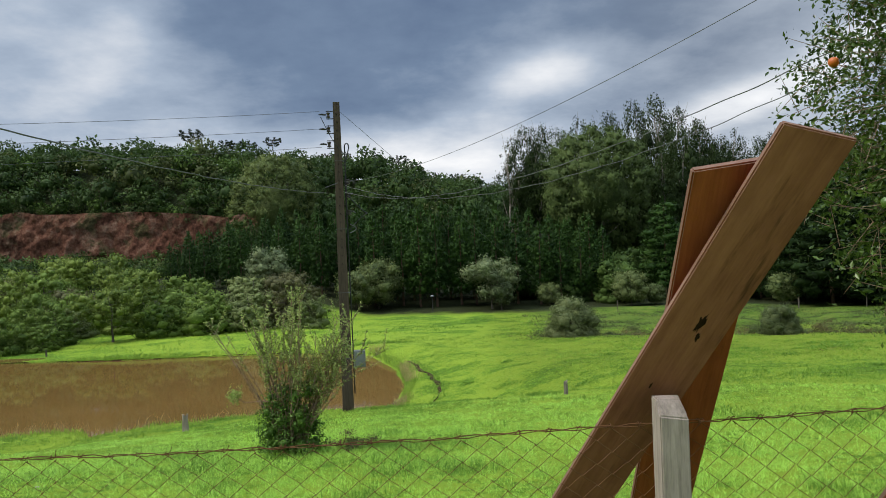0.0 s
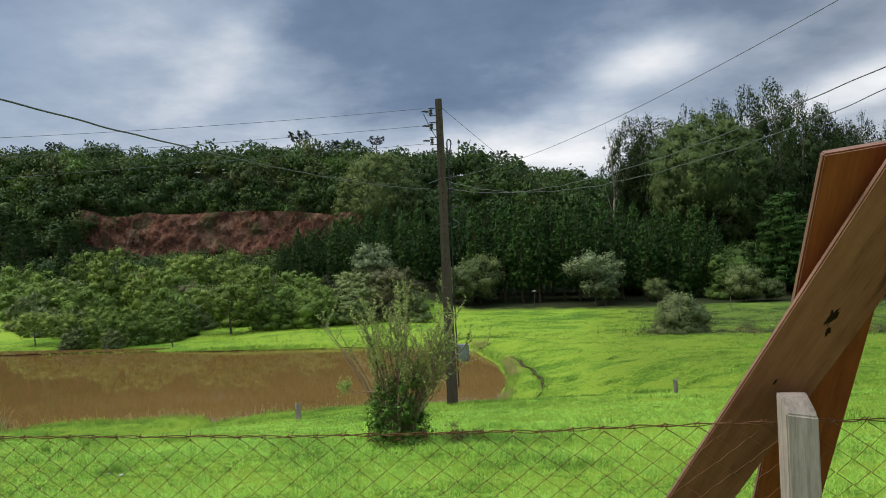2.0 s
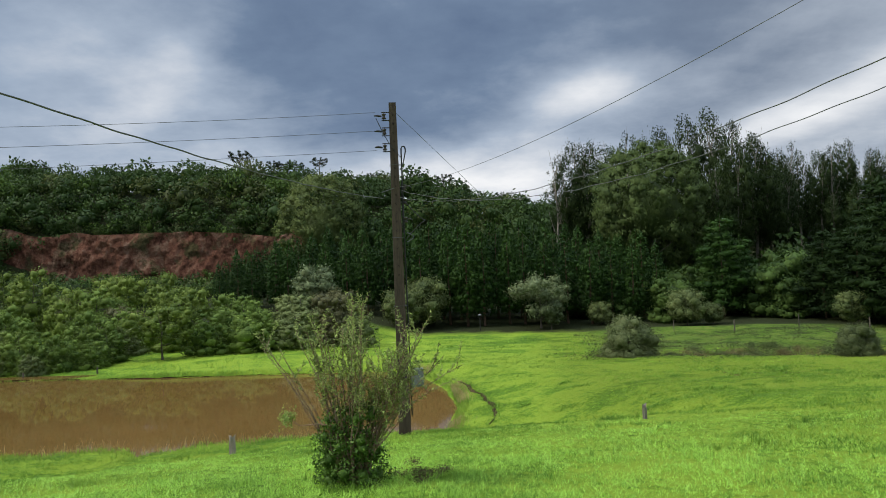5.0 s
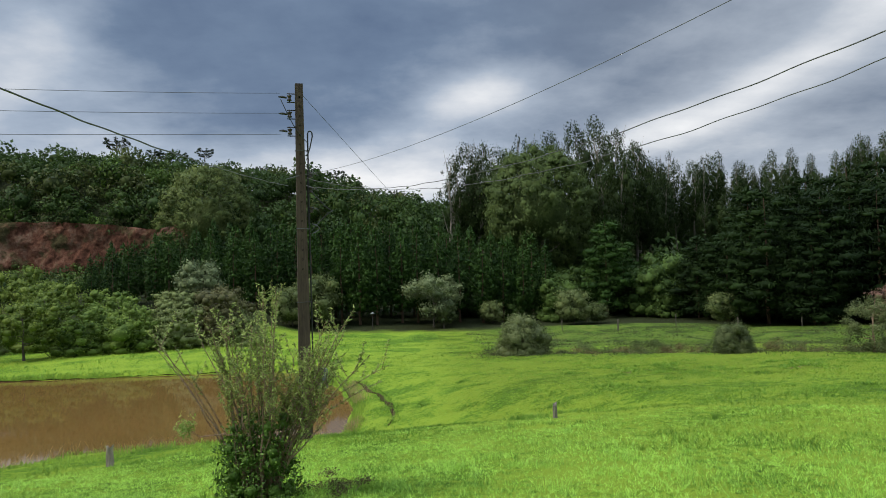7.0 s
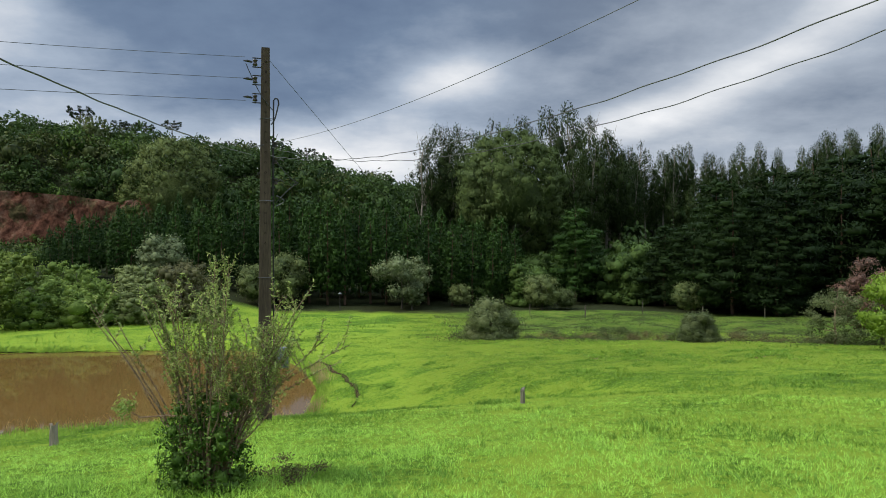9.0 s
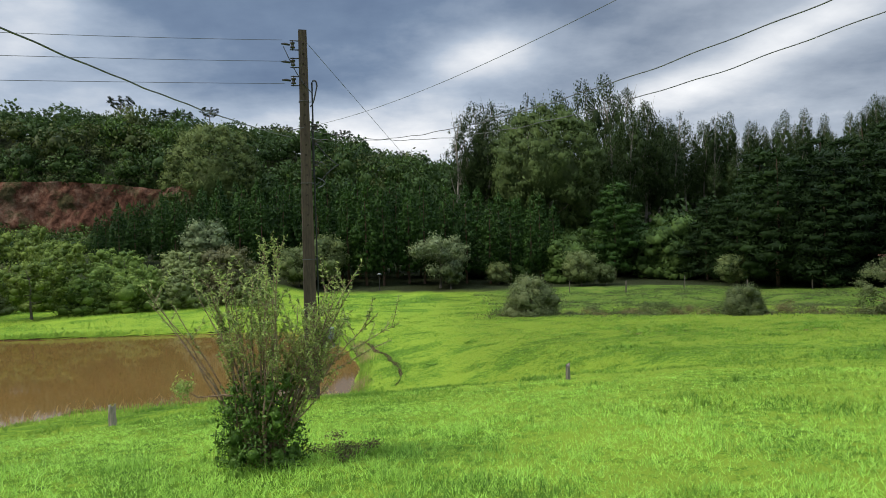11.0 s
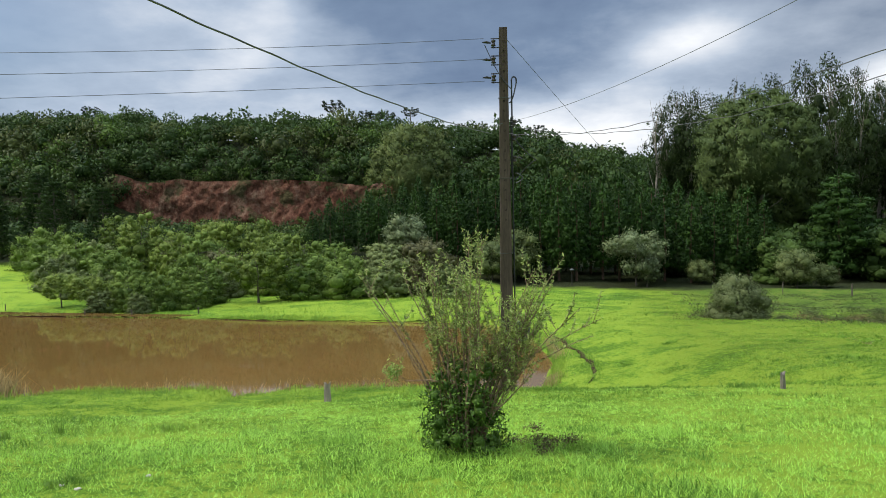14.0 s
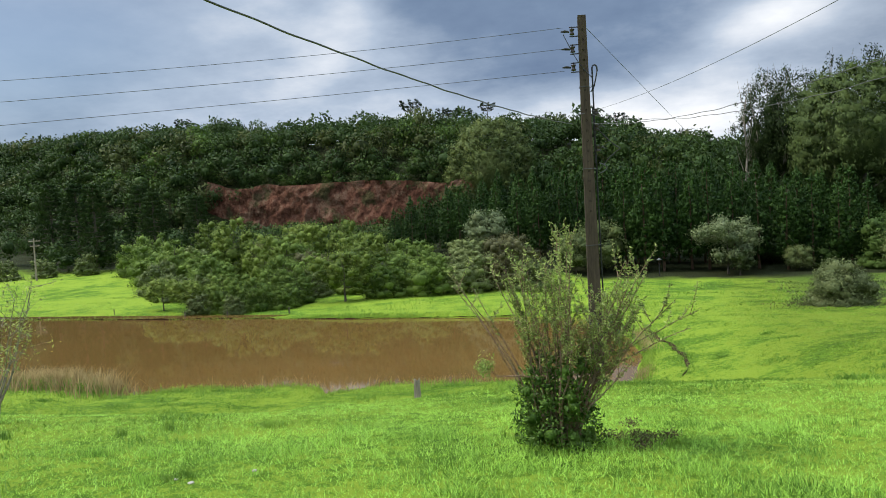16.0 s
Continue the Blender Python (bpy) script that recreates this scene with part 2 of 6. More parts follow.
def cliff_material():
    """Cut red earth: clods and cracks, pale stony patches, rain streaks, moss in places."""
    m, n = material("red_earth")
    co = n.add("ShaderNodeTexCoord").outputs["Object"]
    big = n.noise(n.add("ShaderNodeMapping", None, Vector=co, Scale=(1, 1, 0.8)).outputs[0], 0.30, 8.0, 0.68)
    fine = n.noise(n.add("ShaderNodeMapping", None, Vector=co, Scale=(1, 1, 0.85)).outputs[0], 1.3, 7.0, 0.72)
    v = n.math("ADD", n.math("MULTIPLY", big, 0.65), n.math("MULTIPLY", fine, 0.45))
    colour = n.ramp(v, [(0.42, (0.024, 0.012, 0.007)), (0.50, (0.084, 0.036, 0.022)), (0.57, (0.150, 0.064, 0.039)), (0.66, (0.225, 0.130, 0.088))])
    patch = n.noise(co, 0.20, 6.0, 0.7)
    colour = n.mix(n.math("MULTIPLY", n.step(patch, 0.52, 0.62), 0.8), colour, n.ramp(fine, [(0.35, (0.105, 0.058, 0.035)), (0.65, (0.25, 0.165, 0.110))]))
    moss = n.noise(n.add("ShaderNodeMapping", None, Vector=co, Location=(31, 7, 4)).outputs[0], 0.17, 6.0, 0.7)
    colour = n.mix(n.math("MULTIPLY", n.step(moss, 0.52, 0.62), 0.8), colour, n.ramp(fine, [(0.35, (0.028, 0.034, 0.012)), (0.65, (0.085, 0.084, 0.034))]))
    p = n.add("ShaderNodeBsdfPrincipled", None, Base_Color=colour, Roughness=0.95)
    p.inputs["Specular IOR Level"].default_value = 0.1
    finish(n, p, v, 1.0, 0.8)
    return m


GRASS = [(0.058, 0.124, 0.012), (0.128, 0.236, 0.017), (0.228, 0.328, 0.030)]
M_GROUND, M_WATER, M_CLIFF = ground_material(), water_material(), cliff_material()
M_BLADE = leaf_material("grass_blades", (0.080, 0.195, 0.018), (0.40, 0.66, 0.095), 0.3, 0.45, 0.6, spread=0.75, up=0.4)
M_TUFT = leaf_material("dark_grass", (0.085, 0.195, 0.018), (0.25, 0.42, 0.045), 0.3, 0.5, 0.7, up=0.6)
M_PASTURE = leaf_material("pasture_blades", (0.090, 0.200, 0.012), (0.33, 0.49, 0.055), 0.3, 0.5, 0.35, spread=0.5, up=0.8)
M_WEED = leaf_material("rough_weeds", (0.028, 0.046, 0.012), (0.090, 0.115, 0.034), 0.3, 0.6, 0.5, up=0.5)
M_DRY = leaf_material("dry_reed", (0.22, 0.165, 0.060), (0.56, 0.43, 0.19), 0.4, 0.7, 0.9, up=0.7)
M_WEED_BROWN = leaf_material("brown_weed", (0.075, 0.070, 0.026), (0.230, 0.195, 0.085), 0.3, 0.6, 2.0)
M_STONE = plain_material("pale_stone", (0.30, 0.27, 0.21), (0.50, 0.46, 0.38), 30, 0.8)
M_PINE = leaf_material("pine_needles", (0.005, 0.021, 0.003), (0.043, 0.092, 0.014), 0.2, 0.6, 0.35, spread=0.42)
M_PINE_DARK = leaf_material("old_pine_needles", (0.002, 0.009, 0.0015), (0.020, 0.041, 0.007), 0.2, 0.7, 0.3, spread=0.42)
M_EUC = leaf_material("eucalyptus_leaves", (0.009, 0.020, 0.005), (0.062, 0.094, 0.025), 0.28, 0.6, 0.5, spread=0.40)
M_ROUND = leaf_material("round_crown_leaves", (0.020, 0.038, 0.010), (0.104, 0.146, 0.040), 0.28, 0.6, 0.5, spread=0.40)
M_WOODS = [leaf_material("woods_dark", (0.007, 0.021, 0.005), (0.056, 0.098, 0.023), 0.28, 0.6, 0.17, spread=0.40),
           leaf_material("woods_mid", (0.014, 0.034, 0.007), (0.092, 0.150, 0.031), 0.28, 0.6, 0.17, spread=0.40),
           leaf_material("woods_olive", (0.030, 0.046, 0.012), (0.145, 0.172, 0.050), 0.28, 0.6, 0.17, spread=0.40),
           leaf_material("woods_fresh", (0.022, 0.052, 0.008), (0.132, 0.212, 0.038), 0.28, 0.6, 0.17, spread=0.40)]
M_SILVER = leaf_material("silvery_leaves", (0.036, 0.060, 0.022), (0.190, 0.232, 0.104), 0.2, 0.5, 0.5, spread=0.6)
M_LIGHT = leaf_material("light_olive_leaves", (0.050, 0.076, 0.019), (0.200, 0.245, 0.070), 0.28, 0.6, 0.4, spread=0.40)
M_BANK = leaf_material("bank_leaves", (0.036, 0.076, 0.012), (0.200, 0.285, 0.055), 0.3, 0.55, 0.6, spread=0.5)
M_BANK_YELLOW = leaf_material("yellowish_leaves", (0.044, 0.080, 0.012), (0.225, 0.295, 0.056), 0.3, 0.55, 0.6, spread=0.5)
M_BANK_OLIVE = leaf_material("grey_olive_leaves", (0.052, 0.076, 0.024), (0.215, 0.260, 0.090), 0.3, 0.55, 0.6, spread=0.5)
M_BANK_BROWN = leaf_material("brownish_leaves", (0.046, 0.050, 0.020), (0.180, 0.176, 0.074), 0.3, 0.55, 0.6, spread=0.5)
M_SHRUB = leaf_material("meadow_shrub_leaves", (0.050, 0.070, 0.024), (0.190, 0.225, 0.088), 0.3, 0.55, 0.8, spread=0.5)
M_PINK = leaf_material("pinkish_leaves", (0.085, 0.060, 0.040), (0.340, 0.185, 0.140), 0.25, 0.5, 0.6, spread=0.6)
M_BUSH = leaf_material("bush_leaves", (0.080, 0.124, 0.026), (0.425, 0.500, 0.152), 0.4, 0.4, 2.0, spread=0.7, up=0.2)
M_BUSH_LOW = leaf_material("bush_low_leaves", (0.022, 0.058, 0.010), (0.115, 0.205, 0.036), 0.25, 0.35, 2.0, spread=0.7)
M_LEAFY = leaf_material("fresh_tree_leaves", (0.024, 0.062, 0.007), (0.230, 0.350, 0.042), 0.3, 0.45, 1.0, spread=0.6)
M_CITRUS = leaf_material("citrus_leaves", (0.016, 0.040, 0.008), (0.105, 0.165, 0.022), 0.3, 0.3, 1.6, gloss=0.3)
M_BARK = bark_material("grey_bark", (0.045, 0.038, 0.030), (0.17, 0.15, 0.12))
M_BARK_RED = bark_material("pine_bark", (0.05, 0.032, 0.022), (0.16, 0.10, 0.07))
M_BARK_PALE = bark_material("pale_bark", (0.10, 0.085, 0.065), (0.36, 0.32, 0.26))
M_TWIG = bark_material("twig_bark", (0.12, 0.070, 0.045), (0.40, 0.285, 0.200), 20.0)
M_FRESH = leaf_material("fresh_bush_leaves", (0.130, 0.210, 0.040), (0.380, 0.470, 0.140), 0.35, 0.45, 2.0)
M_PLANK = wood_material("fresh_plank", (0.160, 0.050, 0.032), (0.47, 0.185, 0.122), blotch=0.66, mark=0.85)
M_PLANK_EDGE = wood_material("plank_edge", (0.12, 0.056, 0.034), (0.31, 0.18, 0.125), mark=0.5)
M_PLANK_RED = wood_material("reddish_plank", (0.165, 0.030, 0.012), (0.48, 0.125, 0.052), blotch=0.6, mark=0.5)
M_GREYWOOD = wood_material("weathered_wood", (0.125, 0.098, 0.080), (0.57, 0.475, 0.400), rough=0.85, blotch=0.5, mark=0.8)
M_POLE = wood_material("pole_concrete", (0.030, 0.021, 0.016), (0.145, 0.105, 0.080), rough=0.9)
M_KNOT = plain_material("knot", (0.010, 0.006, 0.004), (0.04, 0.02, 0.01), 60, 0.9)
M_RUST = plain_material("rusty_wire", (0.060, 0.026, 0.013), (0.20, 0.095, 0.045), 60, 0.9, 0.0)
M_CABLE = plain_material("black_cable", (0.012, 0.012, 0.013), (0.03, 0.03, 0.032), 12, 0.55)
M_SERVICE = plain_material("weathered_cable", (0.055, 0.055, 0.054), (0.13, 0.13, 0.127), 12, 0.6)
M_WIRE = plain_material("bare_wire", (0.05, 0.052, 0.055), (0.13, 0.13, 0.135), 12, 0.5, 0.6)
M_IRON = plain_material("dull_iron", (0.015, 0.014, 0.013), (0.055, 0.050, 0.047), 14, 0.75, 0.3)
M_PORC = plain_material("brown_porcelain", (0.02, 0.014, 0.012), (0.05, 0.035, 0.03), 10, 0.3)
M_METER = plain_material("meter_box_grey", (0.12, 0.125, 0.125), (0.22, 0.225, 0.225), 9, 0.5)
M_DARK = plain_material("dark_hole", (0.008, 0.007, 0.006), (0.015, 0.013, 0.012), 9, 0.9)
M_ORANGE = plain_material("orange_peel", (0.42, 0.085, 0.006), (0.58, 0.15, 0.012), 14, 0.45, 0, 0.3, 0.002)
M_LIME = plain_material("unripe_peel", (0.05, 0.10, 0.015), (0.11, 0.18, 0.03), 14, 0.4)
M_SOIL = plain_material("bare_soil", (0.026, 0.017, 0.008), (0.075, 0.048, 0.024), 3, 0.95, 0, 0.8, 0.05)


# ---- mesh helpers ----
def mesh_of(name, v, f, mat, nrm=None):
    me = bpy.data.meshes.new(name)
    me.from_pydata(np.asarray(v, float), [], f)
    me.materials.append(mat)
    if nrm is not None:                      # leaves shade with the mass that they belong to
        me.polygons.foreach_set("use_smooth", np.ones(len(me.polygons), bool))
        at = me.attributes.new("custom_normal", "FLOAT_VECTOR", "POINT")
        at.data.foreach_set("vector", np.ascontiguousarray(nrm, np.float32).ravel())
    me.update()
    return me


def part(name, v, f, mat, parent=None, label="", smooth=False, nrm=None):
    me = mesh_of(name, v, f, mat, nrm)
    if smooth:
        me.polygons.foreach_set("use_smooth", np.ones(len(me.polygons), bool))
    ob = new(name, me)
    if parent is not None:
        ob.parent = parent
    if label:
        tagged(ob, label)
    return ob


def part_bm(name, bm, mat, parent=None, label="", smooth=False):
    me = bpy.data.meshes.new(name)
    bm.to_mesh(me)
    bm.free()
    me.materials.append(mat)
    if smooth:
        me.polygons.foreach_set("use_smooth", np.ones(len(me.polygons), bool))
    ob = new(name, me)
    if parent is not None:
        ob.parent = parent
    if label:
        tagged(ob, label)
    return ob


def join(pieces):
    """One vertex and one face array out of several with faces of one size."""
    vs, fs, at = [], [], 0
    for v, f in pieces:
        vs.append(v)
        fs.append(np.asarray(f) + at)
        at += len(v)
    return np.concatenate(vs), np.concatenate(fs)


def tube(path, radii, sides=6):
    """A round tapering limb along a path; quads."""
    path = np.asarray(path, float)
    k = len(path)
    radii = np.broadcast_to(np.asarray(radii, float), (k,))
    t = np.gradient(path, axis=0)
    t /= np.linalg.norm(t, axis=1, keepdims=True) + 1e-9
    ref = np.where(np.abs(t[:, 2:3]) > 0.9, [[1.0, 0, 0]], [[0, 0, 1.0]])
    a = np.cross(t, ref)
    a /= np.linalg.norm(a, axis=1, keepdims=True) + 1e-9
    b = np.cross(t, a)
    ang = np.arange(sides) * 2 * np.pi / sides
    v = path[:, None] + radii[:, None, None] * (np.cos(ang)[None, :, None] * a[:, None] + np.sin(ang)[None, :, None] * b[:, None])
    i, j = np.meshgrid(np.arange(k - 1), np.arange(sides), indexing="ij")
    f = np.stack([i * sides + j, i * sides + (j + 1) % sides, (i + 1) * sides + (j + 1) % sides, (i + 1) * sides + j], -1).reshape(-1, 4)
    return v.reshape(-1, 3), f


def leaves(p, n, size, aspect, r, droop=0.0):
    """Pointed leaves at p that face n: one folded quad each."""
    k = len(p)
    n = n / (np.linalg.norm(n, axis=1, keepdims=True) + 1e-9)
    w = r.normal(size=(k, 3))
    w[:, 2] -= droop
    t = w - n * (w * n).sum(1, keepdims=True)
    t /= np.linalg.norm(t, axis=1, keepdims=True) + 1e-9
    b = np.cross(n, t)
    s = np.broadcast_to(np.asarray(size, float), (k,))[:, None] * r.uniform(0.65, 1.35, (k, 1))
    fold = n * s * 0.08
    v = np.stack([p - t * s * 0.5, p + b * s * aspect * 0.5 + fold, p + t * s * 0.5, p - b * s * aspect * 0.5 + fold], 1).reshape(-1, 3)
    return v, np.arange(4 * k).reshape(-1, 4)


def clump(centre, radius, k, size, aspect, r, hollow=0.45, up=0.25, droop=0.0, ruffle=0.45):
    """k leaves in a ragged clump."""
    d = r.normal(size=(k, 3))
    d /= np.linalg.norm(d, axis=1, keepdims=True)
    rad = r.uniform(hollow, 1.0, (k, 1)) ** 0.7
    p = np.asarray(centre) + d * rad * np.asarray(radius)
    n = d * 1.5 + r.normal(size=(k, 3)) * ruffle + [0, 0, up]
    return leaves(p, n, size, aspect, r, droop)


BOX = np.array([(-1, -1, -1), (1, -1, -1), (1, 1, -1), (-1, 1, -1), (-1, -1, 1), (1, -1, 1), (1, 1, 1), (-1, 1, 1)]) * 0.62
BOX_FACES = np.array([(3, 2, 1, 0), (4, 5, 6, 7), (0, 1, 5, 4), (1, 2, 6, 5), (2, 3, 7, 6), (3, 0, 4, 7)])


def crown(blobs, per, size, aspect, r, core=0.0, **more):
    """Clumps of leaves; core: how much of each is too dense to look into."""
    pieces = [clump(c, rad, per, size, aspect, r, **more) for c, rad in blobs]
    for c, rad in blobs if core else ():
        turn = np.array(Euler(r.uniform(0, 6.28, 3)).to_matrix())
        pieces.append((np.asarray(c) + BOX @ turn.T * r.uniform(0.7, 1.25, (8, 1)) * np.asarray(rad) * core, BOX_FACES))
    return join(pieces)


def unit(a):
    return a / (np.linalg.norm(a, axis=-1, keepdims=True) + 1e-9)


def round_box():
    """A cube drawn out to a ball: 26 points, 24 quads."""
    g = [(x, y, z) for x in (-1, 0, 1) for y in (-1, 0, 1) for z in (-1, 0, 1) if (x, y, z) != (0, 0, 0)]
    at = {p: i for i, p in enumerate(g)}
    faces = []
    for ax in range(3):
        for side in (-1, 1):
            for a in (-1, 0):
                for b in (-1, 0):
                    ring = []
                    for da, db in ((0, 0), (1, 0), (1, 1), (0, 1)):
                        p = [0, 0, 0]
                        p[ax], p[(ax + 1) % 3], p[(ax + 2) % 3] = side, a + da, b + db
                        ring.append(at[tuple(p)])
                    faces.append(ring if side > 0 else ring[::-1])
    return unit(np.array(g, float)), np.array(faces)


BALL, BALL_FACES = round_box()


def join3(pieces):
    """Points, faces and normals of several pieces in one."""
    v, f = join([(a, b) for a, b, _ in pieces])
    return v, f, np.concatenate([c for _, _, c in pieces])


def spray_quads(p, n, t, size, aspect, r, shade):
    """A pointed leaf at each p, its length along t, facing n, shaded by the normal shade."""
    n = unit(n)
    t = unit(t - n * (t * n).sum(1, keepdims=True))
    b = np.cross(n, t)
    k = len(p)
    s = np.broadcast_to(np.asarray(size, float), (k,))[:, None] * r.uniform(0.65, 1.4, (k, 1))
    v = np.stack([p - t * s * 0.5, p + b * s * aspect * 0.5 - t * s * 0.05, p + t * s * 0.5, p - b * s * aspect * 0.5 - t * s * 0.05], 1)
    flip = (n * shade).sum(1) > 0
    v[flip] = v[flip][:, ::-1]
    return v.reshape(-1, 3), np.arange(4 * k).reshape(-1, 4), np.repeat(unit(shade), 4, 0)


def foliage(lobes, leaf, cover, r, aspect=0.5, ruffle=0.75, jag=0.22, core=0.80, hang=0.0, mid=None, whole=0.6, up=0.25, thin=0.0, wild=0.5, solid=1e9):
    """The leaves of a crown: shells of leaves round its lobes, none where lobes run into one another, over dense cores."""
    c, rad = np.array([a for a, _ in lobes], float), np.array([np.ones(3) * b for _, b in lobes], float)
    mid = c.mean(0) if mid is None else np.asarray(mid, float)
    out = []
    for i in range(len(c)):
        k = max(8, int(cover * 4 * np.pi * np.mean(rad[i]) ** 2 / (leaf * leaf * aspect * 0.5)))
        d = unit(r.normal(size=(k, 3)))
        bump = 1 + 0.30 * np.sin(d @ r.normal(size=3) * 4.5 + r.uniform(0, 6)) * np.sin(d @ r.normal(size=3) * 4.5 + r.uniform(0, 6))
        p = c[i] + d * rad[i] * (bump + r.normal(size=k) * jag - np.abs(r.normal(size=k)) * thin)[:, None]
        q = (((p[:, None] - c[None]) / (rad[None] * 0.9)) ** 2).sum(-1)
        q[:, i] = 9
        keep = q.min(1) > 1
        p, d = p[keep], d[keep]
        k = len(p)
        if not k:
            continue
        shade = unit(unit(d / rad[i]) + whole * unit(p - mid) + [0, 0, up] + r.normal(size=(k, 3)) * wild)
        t = r.normal(size=(k, 3)) * (1 - 0.6 * hang) - [0, 0, 1.6 * hang]
        out.append(spray_quads(p, shade + r.normal(size=(k, 3)) * ruffle, t, leaf, aspect, r, shade))
    if core:
        for i in np.flatnonzero(c[:, 2] < solid):
            small = len(c) > 20 and rad[i].max() < 0.3 * np.ptp(c[:, 2])
            ball, faces = (BOX @ np.array(Euler(r.uniform(0, 6.28, 3)).to_matrix()).T, BOX_FACES) if small else (BALL, BALL_FACES)
            out.append((c[i] + ball * rad[i] * core * r.uniform(0.88, 1.08, (len(ball), 1)), faces, unit(unit(ball) / rad[i] + whole * unit(c[i] + ball * rad[i] - mid))))
    return join3(out)


def place(x, y, z, turn=0.0, size=1.0, tall=1.0):
    return Matrix.LocRotScale((x, y, z), Euler((0, 0, turn)), (size, size, size * tall))


def thing(name, label, category, group="", kind=""):
    return tagged(new(name), label, category, group, kind)


class Kind:
    """A kind of plant: built a few times, then set out by copying."""

    def __init__(self, builds):
        self.builds, self.used = builds, [False] * len(builds)

    def plant(self, x, y, size=1.0, tall=1.0, which=None, sink=0.1, label=""):
        w = int(rng.integers(len(self.builds))) if which is None else which
        m = place(x, y, float(gz(x, y)) - sink, rng.uniform(0, 6.28), size, tall)
        if self.used[w]:
            first = self.builds[w].scale
            ob = copy_thing(self.builds[w], m @ Matrix.Diagonal((1 / first[0], 1 / first[1], 1 / first[2], 1)))
        else:
            ob = self.builds[w]
            ob.matrix_basis = m
            self.used[w] = True
        if label:
            tagged(ob, label)
        return ob


# ---- the lie of the land ----
WATER = -4.4


def ease(a, b, v):
    t = np.clip((v - a) / (b - a), 0, 1)
    return t * t * (3 - 2 * t)


def vnoise(x, y, seed=0.0):
    """Smooth noise from -1 to 1."""
    x, y = np.asarray(x, float) + seed * 17.3, np.asarray(y, float) - seed * 9.1
    xi, yi = np.floor(x), np.floor(y)
    u, v = x - xi, y - yi
    u, v = u * u * (3 - 2 * u), v * v * (3 - 2 * v)
    h = lambda a, b: np.modf(np.abs(np.sin(a * 127.1 + b * 311.7 + seed) * 43758.5453))[0]
    return 2 * ((h(xi, yi) * (1 - u) + h(xi + 1, yi) * u) * (1 - v) + (h(xi, yi + 1) * (1 - u) + h(xi + 1, yi + 1) * u) * v) - 1


Y_FINE = np.arange(-80, 140, 0.25)
Z_FINE = np.interp(Y_FINE, [-80, -10, 0, 2.7, 9, 15.5, 21, 30, 42, 60, 80, 110, 140], [6, 1.2, 0.25, -0.05, -0.68, -1.62, -2.3, -3.1, -3.9, -4.4, -4.8, -4.8, -4.8])
Z_FINE = np.convolve(np.pad(Z_FINE, 8, "edge"), np.ones(17) / 17, "valid")


NEAR_X = (-60, -45, -30, -26.8, -24, -21.6, -20.2, -19.2, -18.2, -16.2, -14.8, -13.5, -13.1, -12.5, -12.2, -11.9, -11.4, -9.4, -7.4, -3)
NEAR_Y = (21.5, 22, 22.5, 22.8, 23.3, 22.6, 22.1, 23.3, 23.9, 24.0, 24.6, 24.6, 23.8, 23.8, 24.5, 23.9, 25.2, 25.7, 26.1, 25.8)


def pond_depth(x, y):
    """How far inside the pond's edge a point lies; negative on land."""
    near = np.interp(x, NEAR_X, NEAR_Y) + 0.08 * vnoise(x * 1.3, y * 0.1, 3)
    far = 42.4 + 0.35 * vnoise(x * 0.25, 0 * x, 5)
    right = np.interp(y, [24, 28, 31, 35.4, 40.6, 44], [-2.9, -2.7, -2.7, -3.5, -5.6, -9]) + 0.10 * vnoise(x * 0.1, y * 0.8, 4)
    q = np.stack([y - near, far - y, right - x, x + 62])
    return -np.log(np.exp(-q.clip(-40, 40) * 2.6).sum(0)) / 2.6


